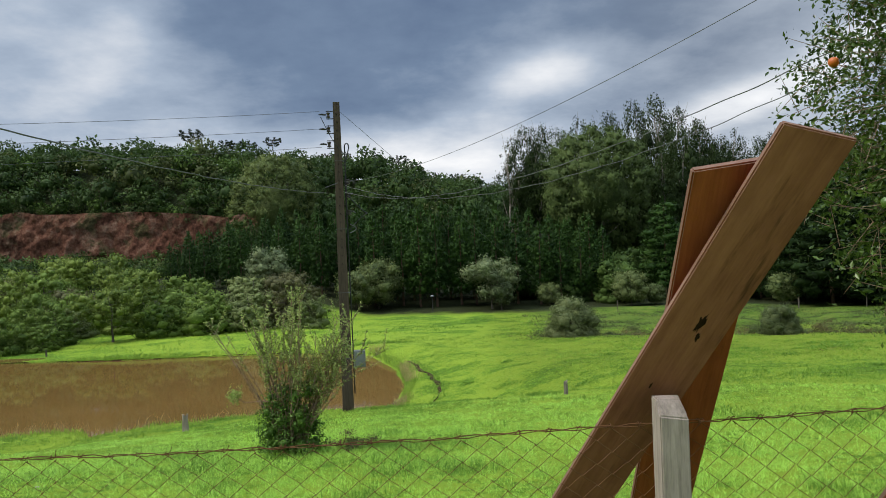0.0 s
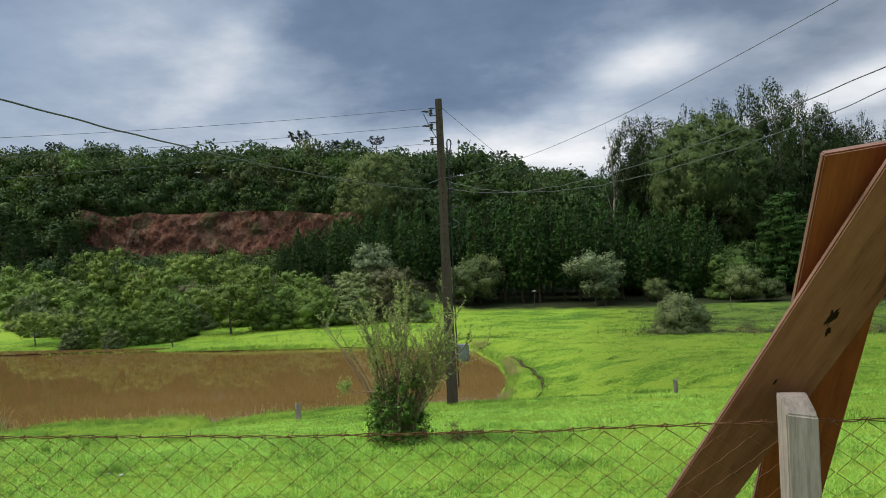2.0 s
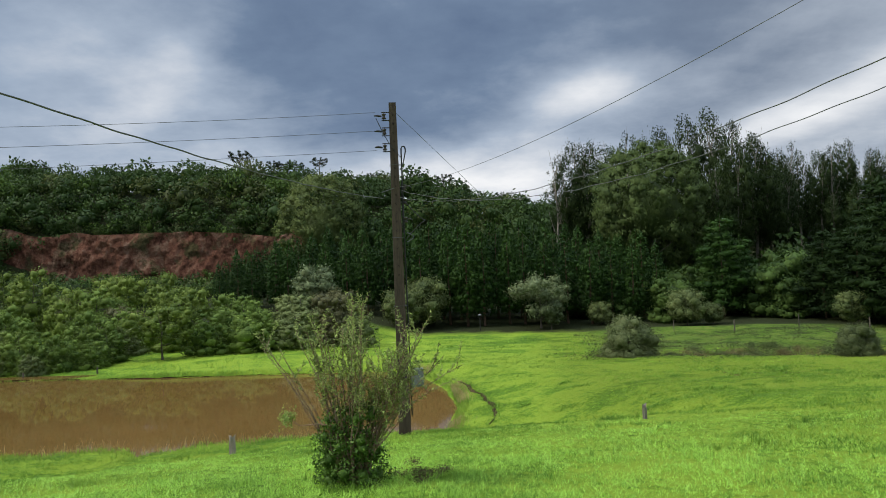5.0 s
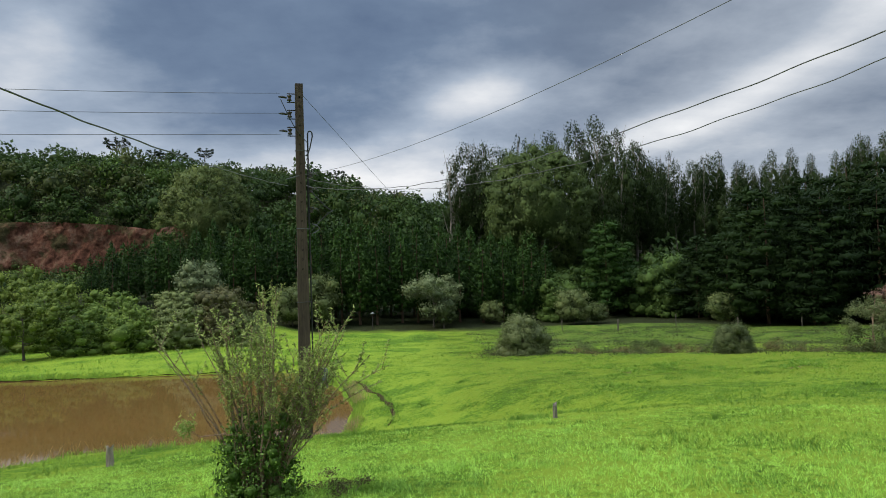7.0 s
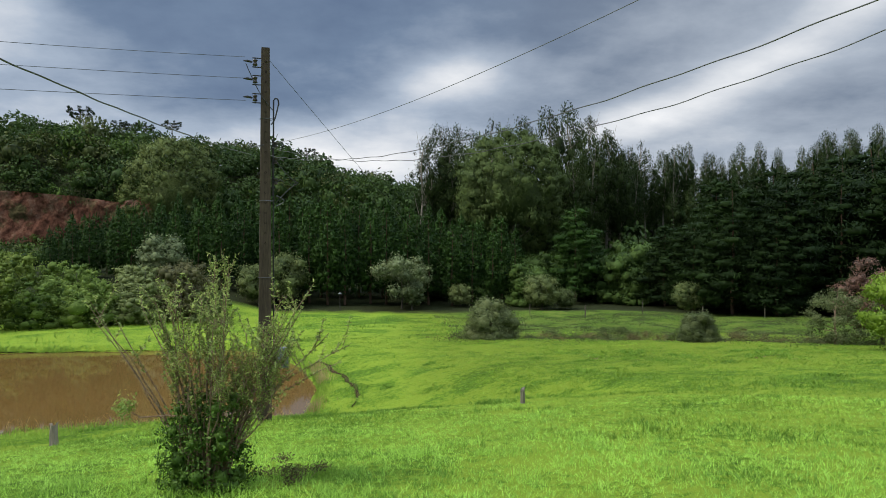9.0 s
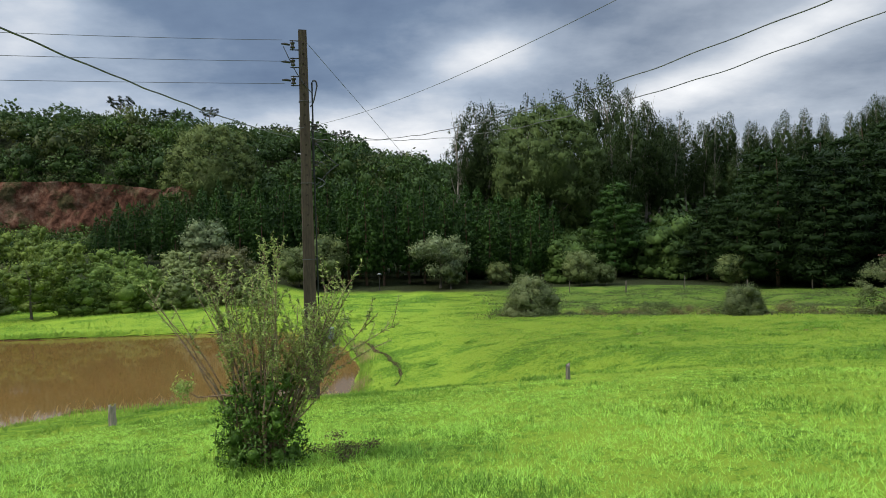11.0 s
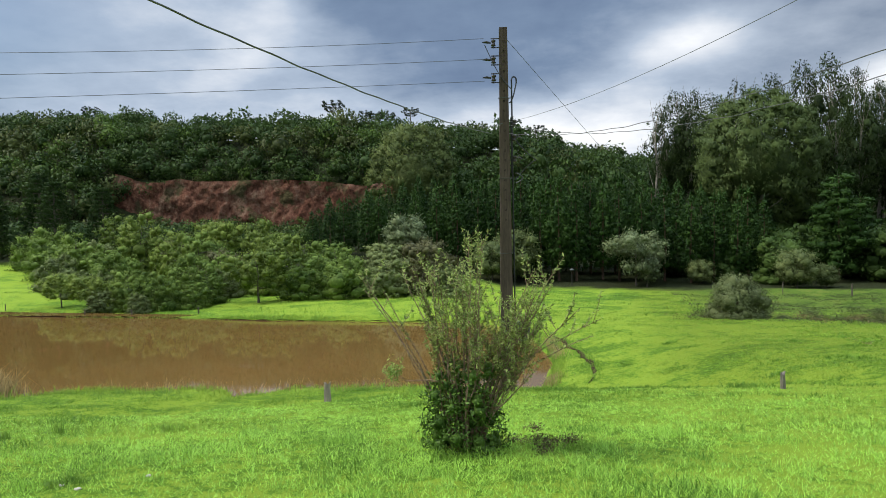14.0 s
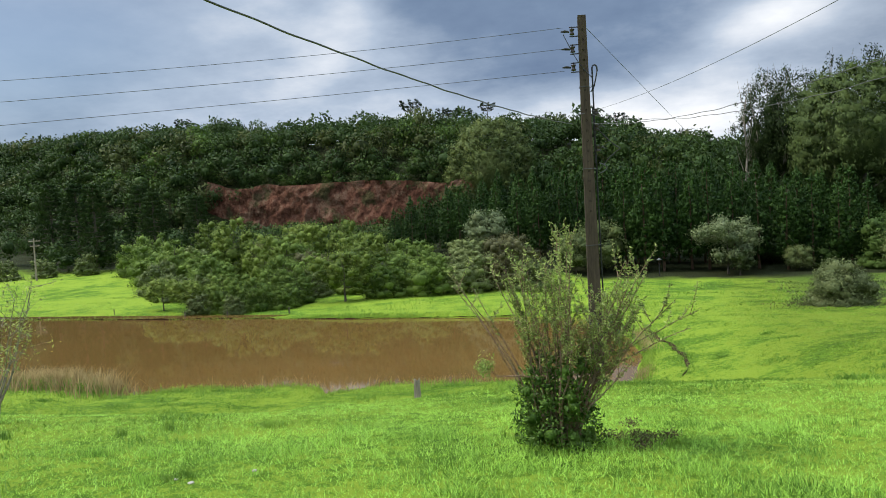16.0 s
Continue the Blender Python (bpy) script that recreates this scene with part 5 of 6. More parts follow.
# ---- shrubs near the camera ----
def build_bush():
    """A many-stemmed shrub: bare brown stems from one stool, leafy shoots above, a dense dark skirt."""
    r = np.random.default_rng(5)
    x, y = -1.92, 9.05
    ob = thing("willow_shrub", "many-stemmed green shrub with bare reddish stems in the grass", "shrub")
    ob.matrix_basis = place(x, y, float(gz(x, y)) + 0.03)
    leaf = []

    def shoot_leaves(p, start, gap, size, spread_out):
        """Narrow leaves set singly round a shoot, pointing on along it."""
        along = np.r_[0, np.cumsum(np.linalg.norm(np.diff(p, axis=0), axis=1))]
        n = int(along[-1] * (1 - start) / gap)
        if n < 2:
            return
        u = along[-1] * np.sort(r.uniform(start, 1.02, n))
        at = np.stack([np.interp(u, along, p[:, c]) for c in range(3)], 1)
        axis = unit(p[-1] - p[-2])
        d = unit(np.cross(axis, unit(r.normal(size=(n, 3)))))
        t = unit(axis * r.uniform(0.3, 0.9, (n, 1)) + d * spread_out + r.normal(size=(n, 3)) * 0.2)
        ln = size * r.uniform(0.7, 1.25, n)
        nn = unit(np.cross(t, np.cross(d, t)) * 0.6 + r.normal(size=(n, 3)) * 0.5 + [0, 0, 0.8])
        leaf.append(spray_quads(at + t * ln[:, None] * 0.5, nn, t, ln, 0.32, r, unit(nn + d * 0.5)))

    # how many, compass angle and its spread, reach, height, where the leaves begin, side shoots
    sorts = [(12, 0.0, 3.14, (0.02, 0.22), (1.35, 1.95), 0.46, 9), (3, 0.4, 1.2, (0.02, 0.10), (1.98, 2.12), 0.52, 9), (5, 3.14, 0.30, (0.60, 0.90), (1.40, 1.72), 0.74, 2), (4, 3.14, 0.7, (0.25, 0.45), (1.40, 1.75), 0.62, 4),
             (9, 0.0, 0.35, (0.55, 1.00), (1.30, 1.75), 0.52, 11), (5, 0.0, 0.5, (0.45, 0.80), (0.85, 1.25), 0.45, 9), (3, 1.57, 0.6, (0.2, 0.45), (1.2, 1.7), 0.58, 5), (3, -1.57, 0.6, (0.2, 0.40), (1.0, 1.5), 0.58, 5), (2, 0.0, 0.15, (1.05, 1.25), (1.15, 1.30), 0.50, 6),
             (5, 0.1, 0.5, (0.30, 0.75), (1.05, 1.55), 0.76, 3), (4, 3.0, 1.0, (0.12, 0.40), (1.1, 1.7), 0.78, 2)]
    for count, angle, wide, reach, high, start, twigs in sorts:
        for _ in range(count):
            a, d, h = angle + r.uniform(-wide, wide), r.uniform(*reach), r.uniform(*high)
            s = np.linspace(0, 1, 10)
            foot = np.array([np.cos(a), np.sin(a), 0]) * r.uniform(0.03, 0.17) + np.r_[r.normal(size=2) * 0.04, 0]
            p = foot + np.c_[np.cos(a) * d * s ** 1.25, np.sin(a) * d * s ** 1.25, h * s ** (0.92 if d < 1 else 0.6)]
            p[1:, :2] += np.cumsum(r.normal(size=(9, 2)) * 0.013, 0)
            wood = [tube(p, np.linspace(r.uniform(0.007, 0.013), 0.0025, 10), 5)]
            shoot_leaves(p, start + 0.10, 0.0092, 0.038, 0.7)
            for _ in range(int(twigs * r.uniform(0.7, 1.3))):
                u = r.uniform(start - 0.12, 0.97)
                q = np.array([np.interp(u, s, p[:, c]) for c in range(3)])
                b = r.uniform(0, 6.28)
                ln = r.uniform(0.14, 0.34) * (1.25 - 0.5 * u)
                e = np.array([np.cos(b) * 0.65, np.sin(b) * 0.65, r.uniform(0.45, 1.2)]) * ln
                w = q + np.linspace(0, 1, 4)[:, None] * e + np.linspace(0, 1, 4)[:, None] ** 2 * np.array([0, 0, 0.3 * ln])
                wood.append(tube(w, [0.0036, 0.0028, 0.002, 0.0012], 4))
                shoot_leaves(w, 0.2, 0.0070, 0.037, 0.75)
            part("stem", *join(wood), M_TWIG, ob)
    v, f, n = join3(leaf)
    part("foliage", v, f, M_BUSH, ob, "small narrow green leaves", nrm=n)
    # one low twig that ends in a tuft
    p = np.array([(-0.10, -0.1, 0.64), (-0.32, -0.12, 0.68), (-0.55, -0.14, 0.67), (-0.68, -0.15, 0.76)])
    part("stem", *tube(p, [0.009, 0.008, 0.006, 0.003], 5), M_TWIG, ob)
    m = 230
    tagged(part("tuft", *leaves(p[-1] + r.normal(size=(m, 3)) * [0.045, 0.045, 0.048], r.normal(size=(m, 3)) + [0, 0, 0.5], 0.04, 0.36, r), M_FRESH, ob), "dense tuft of fresh light leaves", kind="stuff")
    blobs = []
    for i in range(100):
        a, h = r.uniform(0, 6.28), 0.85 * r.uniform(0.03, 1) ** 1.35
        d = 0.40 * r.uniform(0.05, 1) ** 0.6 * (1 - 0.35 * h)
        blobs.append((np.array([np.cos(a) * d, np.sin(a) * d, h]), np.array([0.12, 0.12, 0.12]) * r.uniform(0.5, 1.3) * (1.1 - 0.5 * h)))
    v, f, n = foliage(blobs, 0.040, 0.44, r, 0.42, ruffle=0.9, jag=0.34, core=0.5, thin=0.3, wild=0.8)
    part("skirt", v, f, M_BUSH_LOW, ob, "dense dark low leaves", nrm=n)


build_bush()


def low_clump(x, y, w, h, n, mat, label, seed, size=0.05, name="low_weed"):
    r = np.random.default_rng(seed)
    ob = thing(name, label, "weed")
    ob.matrix_basis = place(x, y, float(gz(x, y)))
    blobs = [(np.array([r.normal() * w * 0.35, r.normal() * w * 0.3, r.uniform(0.1, 0.7) * h]), np.array([w * 0.22, w * 0.2, h * 0.35])) for _ in range(9)]
    part("leaves", *crown(blobs, n, size, 0.4, r, hollow=0.1), mat, ob)
    stems = [tube([(0.1 * r.normal() * w, 0.1 * r.normal() * w, -0.03), (c[0], c[1], c[2])], [0.005, 0.002], 4) for c, _ in blobs]
    part("stems", *join(stems), M_TWIG, ob)


low_clump(-1.10, 9.35, 0.65, 0.14, 110, M_WEED_BROWN, "low dark brownish weed clump in the lawn", 31, 0.032)
low_clump(-0.95, 9.45, 0.6, 0.11, 90, M_TUFT, "low dark green weed clump in the lawn", 33, 0.035)
low_clump(8.4, 29.3, 1.6, 0.4, 40, M_TUFT, "patch of taller dark pasture weeds", 35, 0.10)
low_clump(10.0, 29.0, 1.3, 0.35, 40, M_TUFT, "patch of taller dark pasture weeds", 36, 0.10)
for i in range(22):
    u = (i + rng.uniform(-0.4, 0.4)) / 22
    low_clump(4.8 + 23 * u, 43.4 - 6.5 * u + math.sin(u * 7) + rng.uniform(-1.1, 0.9), rng.uniform(1.6, 3.0), rng.uniform(0.50, 0.95), 150, (M_WEED, M_SHRUB, M_WEED_BROWN, M_SHRUB)[i % 4], "rough dark weeds growing in a ditch", 400 + i, 0.09)
low_clump(12.8, 25.0, 2.0, 0.3, 40, M_TUFT, "patch of taller dark pasture weeds", 37, 0.10)


def build_sapling():
    r = np.random.default_rng(8)
    x, y = -9.75, 9.2
    ob = thing("sapling", "bare-twigged sapling with few leaves", "shrub")
    ob.matrix_basis = place(x, y, float(gz(x, y)))
    wood, pts = [], []
    for i in range(9):
        a, ln = r.uniform(-0.9, 1.2), r.uniform(1.1, 1.9)
        s = np.linspace(0, 1, 6)[:, None]
        p = s * np.array([np.cos(a) * 0.75, np.sin(a) * 0.4, ln]) + r.normal(size=(6, 3)) * 0.02
        wood.append(tube(p, np.linspace(0.012, 0.003, 6), 5))
        for k in range(7):
            u = r.uniform(0.45, 1)
            q = np.array([np.interp(u, s[:, 0], p[:, c]) for c in range(3)])
            e = q + r.normal(size=3) * [0.14, 0.12, 0.1] + [0.06, 0, 0.06]
            wood.append(tube([q, e], [0.004, 0.002], 4))
            pts.append(e + r.normal(size=(9, 3)) * 0.06)
    for w in wood:
        part("stem", *w, M_BARK_PALE, ob)
    pts = np.concatenate(pts)
    part("foliage", *leaves(pts, r.normal(size=pts.shape) + [0, 0, 0.5], 0.05, 0.4, r), M_BUSH, ob)


build_sapling()


def build_orange_tree():
    r = np.random.default_rng(9)
    x, y, k = 3.50, 3.97, 0.72
    g = float(gz(x, y))
    ob = thing("orange_tree", "glossy-leaved orange tree with one ripe fruit", "fruit tree")
    ob.matrix_basis = place(x, y, g - 0.05)
    (v, f), ends = limbs(r, 4.9, 1.5, 12, 0.09, 0.0, 0.4)
    part("trunk", v * k, f, M_BARK, ob)
    pts, nrm, twigs = [], [], []
    for i in range(4300):
        d = r.normal(size=3)
        d /= np.linalg.norm(d)
        q = r.uniform(0.15, 1.0) ** 0.6
        bulge = 1.0 + 0.10 * math.sin(3 * math.atan2(d[1], d[0]) + 4 * d[2]) + 0.05 * r.normal()
        at = np.array([0, 0, 3.85]) + d * q * np.array([1.5, 1.5, 2.3]) * bulge
        if at[2] < 2.0 + 0.4 * r.random():
            continue
        w = d * r.uniform(0.03, 0.10) + r.normal(size=3) * 0.07
        twigs.append(tube([at - w, at + w], [0.004, 0.002], 3))
        m = int(r.integers(13, 24))
        t = r.uniform(-0.8, 1.2, (m, 1))
        pts.append(at + w * t + r.normal(size=(m, 3)) * 0.05)
        nrm.append(r.normal(size=(m, 3)) * 0.7 + d * 0.4 + [0, 0, 0.5])
    twig_v, twig_f = join(twigs)
    tagged(part("twig", twig_v * k, twig_f, M_TWIG, ob), kind="stuff")
    pts = np.concatenate(pts) * k
    part("foliage", *leaves(pts, np.concatenate(nrm), 0.037, 0.50, r), M_CITRUS, ob, "glossy dark green leaves")
    ball = lathe([(0.0, -0.037), (0.016, -0.034), (0.030, -0.023), (0.038, 0.0), (0.030, 0.024), (0.016, 0.034), (0.005, 0.036), (0.0, 0.034)], 16)
    for px, py, pz, mat, label in ((2.44, 3.93, 2.75, M_ORANGE, "ripe orange fruit"), (2.42, 3.47, 1.98, M_LIME, "unripe green fruit"), (2.50, 3.50, 1.96, M_LIME, "unripe green fruit")):
        fruit = part("fruit", *moved(ball, Matrix.Translation((px - x, py - y, pz - g + 0.05)) @ Matrix.Scale(0.74, 4)), mat, ob, label, True)


build_orange_tree()


STONES = [(-4.7, 6.96, 0.02), (-4.49, 6.89, 0.026), (-4.23, 7.37, 0.022)]
for i, (x, y, s) in enumerate(STONES):
    r = np.random.default_rng(200 + i)
    bm = bmesh.new()
    bmesh.ops.create_icosphere(bm, subdivisions=2, radius=s)
    for v in bm.verts:
        v.co *= 1 + 0.25 * noise.noise(v.co * 3 / s + Vector((i, 0, 0)))
        v.co.z *= 0.45
    ob = part_bm("stone", bm, M_STONE, None, "", True)
    ob.matrix_basis = place(x, y, float(gz(x, y)) + s * 0.2, i * 1.1)
    tagged(ob, "small pale flat stone lying in the grass", "stone")


# ---- chain-link fence ----
FENCE_Y = 2.735


def fence_top(x):
    return 1.142 + 0.046 * np.clip(x - 0.3, 0, 3) + 0.006 * np.sin(x * 2.6) - 0.018 * np.clip(-x, 0, 3)


def build_fence():
    r = np.random.default_rng(3)
    ob = thing("chain_link_fence", "rusty sagging chain-link fence with wooden post", "fence")
    step, row = 0.055, 0.0425
    for i in range(int(7.6 / step)):
        x0 = -4.2 + i * step
        zs = np.arange(26)
        x = x0 + np.where((zs + i) % 2 == 0, 0.0, step) + 0.004 * vnoise(zs * 0.4, i * 0.3, 2)
        z = fence_top(x) - 0.01 - zs * row + 0.004 * vnoise(x * 5, zs * 0.5, 4)
        y = FENCE_Y + 0.006 * np.where((zs + i) % 2 == 0, -1, 1) + 0.02 * vnoise(x * 1.2, zs * 0.12, 7)
        part("mesh_wire", *tube(np.c_[x, y, z], 0.0017, 4), M_RUST, ob)
    xs = np.linspace(-4.25, 3.4, 260)
    z = fence_top(xs) + 0.004 * np.sin(xs * 31) + 0.003 * vnoise(xs * 22, 0 * xs, 1)
    part("top_wire", *tube(np.c_[xs, FENCE_Y + 0.006 * np.cos(xs * 31), z], 0.0021, 5), M_RUST, ob, "rusty twisted top wire")
    part("top_wire", *tube(np.c_[xs, FENCE_Y - 0.006 * np.cos(xs * 31), z - 0.008 * np.sin(xs * 31) - 0.002], 0.0018, 5), M_RUST, ob, "rusty twisted top wire")
    for x in np.arange(-4.1, 3.3, 0.11):
        k = np.linspace(0, 1, 9)
        a = k * 9.0 + r.uniform(0, 6)
        c = np.c_[x + 0.022 * (k - 0.5) + 0.004 * np.sin(a), FENCE_Y + 0.009 * np.cos(a), fence_top(x) + 0.009 * np.sin(a)]
        if r.random() < 0.35:
            c = np.r_[c, [c[-1] + [0.006, -0.004, r.uniform(0.008, 0.022)]]]
        part("wire_tie", *tube(c, 0.0018, 4), M_RUST, ob)
    # square post with a hewn top
    bm = bmesh.new()
    foot = float(gz(1.18, 2.69)) - 0.3
    w, d, top = 0.051, 0.045, 1.292
    lo = [bm.verts.new((sx * w * 1.04, sy * d * 1.04, foot)) for sx, sy in ((-1, -1), (1, -1), (1, 1), (-1, 1))]
    sh = [bm.verts.new((sx * w, sy * d, top - dz)) for sx, sy, dz in ((-1, -1, 0.055), (1, -1, 0.07), (1, 1, 0.008), (-1, 1, 0.004))]
    hi = [bm.verts.new((sx * w * k, sy * d * k2, top - dz)) for sx, sy, k, k2, dz in ((-1, -1, 0.9, 0.1, 0.006), (1, -1, 0.7, 0.1, 0.010), (1, 1, 0.7, 0.9, 0.0), (-1, 1, 0.9, 0.9, 0.0))]
    for a, b in ((lo, sh), (sh, hi)):
        for i in range(4):
            bm.faces.new((a[i], a[(i + 1) % 4], b[(i + 1) % 4], b[i]))
    bm.faces.new(hi)
    bm.normal_update()
    bmesh.ops.bevel(bm, geom=[e for e in bm.edges if e.calc_length() > 0.03], offset=0.005, segments=2, affect="EDGES")
    post = part_bm("post", bm, M_GREYWOOD, ob, "grey weathered square post")
    post.matrix_basis = pose(1.165, 2.665, 0, 0, 0, 4)


build_fence()


def build_plank(name, label, top_mid, low_mid, across, width, thick, mat, length=None, knots=(), skew=0.0):
    """A sawn board between two points of its axis; across: the way of its width."""
    top_mid, low_mid = Vector(top_mid), Vector(low_mid)
    axis = (top_mid - low_mid).normalized()
    length = length or (top_mid - low_mid).length
    side = Vector(across)
    side = (side - axis * side.dot(axis)).normalized()
    front = side.cross(axis)
    m = Matrix((side, front, axis)).transposed().to_4x4()
    m.translation = top_mid
    ob = thing(name, label, "plank")
    ob.matrix_basis = m
    bm = bmesh.new()
    ny, nz = 4, 18
    bmesh.ops.create_cube(bm, size=1.0)
    bmesh.ops.scale(bm, vec=(width, thick, length), verts=bm.verts)
    bmesh.ops.translate(bm, vec=(0, 0, -length / 2), verts=bm.verts)
    for v in bm.verts:
        if v.co.z > -0.1:
            v.co.z += skew * v.co.x
    bmesh.ops.bevel(bm, geom=bm.edges[:], offset=0.005, segments=2, affect="EDGES")
    board = part_bm("board", bm, mat, ob)
    board.data.materials.append(M_PLANK_EDGE)
    for p in board.data.polygons:
        p.material_index = int(abs(p.normal.y) < 0.5)
    for kx, kz, w, h in knots:
        a = np.arange(30) * 2 * np.pi / 30
        jag = np.random.default_rng(int(abs(kz) * 100)).uniform(0.75, 1.25, 30)
        wob = (1 + 0.28 * np.sin(a * 2 + kx * 90) + 0.22 * np.sin(a * 5 + 1)) * jag
        outer = np.c_[kx + w * wob * np.cos(a) + 0.18 * w * np.sin(2 * a), np.full(30, thick / 2 + 0.0008), kz + h * wob * np.sin(a)]
        inner = np.c_[kx + 0.55 * w * np.cos(a), np.full(30, thick / 2 + 0.0022), kz + 0.6 * h * np.sin(a)]
        f = [[30 + i, 30 + (i + 1) % 30, (i + 1) % 30, i] for i in range(30)] + [list(range(59, 29, -1))]
        part("knot", np.r_[outer, inner], f, M_KNOT, ob, "dark cracked knot")
    return ob


# front board over the wire, rear board crossing behind it, one more beside the post
A_TOP, A_LOW = (1.515, 2.25, 2.155), (0.905, 3.08, 0.79)
A_FOOT = tuple(l + (l - t) * 0.66 for t, l in zip(A_TOP, A_LOW))
build_plank("leaning_plank", "brown sawn plank leaning over a wire fence", A_TOP, A_FOOT, (0.21, 0.0, -0.05), 0.222, 0.028, M_PLANK, knots=((0.012, -0.735, 0.010, 0.040), (0.028, -0.79, 0.006, 0.02), (-0.02, -1.05, 0.004, 0.010)), skew=0.12)
B_TOP, B_LOW = (1.3175, 2.38, 2.085), (1.282, 3.30, 0.692)
B_FOOT = tuple(l + (l - t) * 0.72 for t, l in zip(B_TOP, B_LOW))
build_plank("leaning_plank", "reddish-brown sawn plank crossing behind another", B_TOP, B_FOOT, (0.28, 0.0, 0.03), 0.268, 0.028, M_PLANK_RED, skew=0.12)
build_plank("leaning_plank", "dark brown plank leaning low on the fence", (2.13, 2.55, 1.22), (1.75, 3.0, 0.2), (0.21, 0.0, -0.05), 0.20, 0.028, M_PLANK_RED)


# ---- ground cover ----
def blades(x, y, h, w, r, lean=0.45, seg=2):
    """Grass blades: tapered strips that bend over; triangles."""
    k = len(x)
    z = gz(x, y)
    a = r.uniform(0, 6.28, k)
    bend = r.uniform(0.1, 1.0, k) * lean * h
    fx, fy = np.cos(a), np.sin(a)
    b = r.uniform(0, 6.28, k)
    sx, sy = np.cos(b) * w * 0.5, np.sin(b) * w * 0.5
    base = np.stack([x, y, z - 0.01], 1)
    s = np.stack([sx, sy, 0 * sx], 1)
    mid = base + np.stack([fx * bend * 0.3, fy * bend * 0.3, h * 0.6], 1)
    tip = base + np.stack([fx * bend, fy * bend, h], 1)
    if seg == 1:
        v = np.stack([base - s, base + s, tip], 1).reshape(-1, 3)
        return v, np.arange(3 * k).reshape(-1, 3)
    v = np.stack([base - s, base + s, mid - s * 0.7, mid + s * 0.7, tip], 1).reshape(-1, 3)
    o = 5 * np.arange(k)[:, None]
    f = np.concatenate([o + [0, 1, 3], o + [0, 3, 2], o + [2, 3, 4]], 0)
    return v, f


def fan(n, d0, d1, r, a0=-62, a1=48, power=1.0):
    """Points spread over the stretch of lawn before the fence."""
    d = d0 + (d1 - d0) * r.uniform(0, 1, n) ** power
    a = np.radians(r.uniform(a0, a1, n))
    return -0.3 + d * np.sin(a), 2.2 + d * np.cos(a)


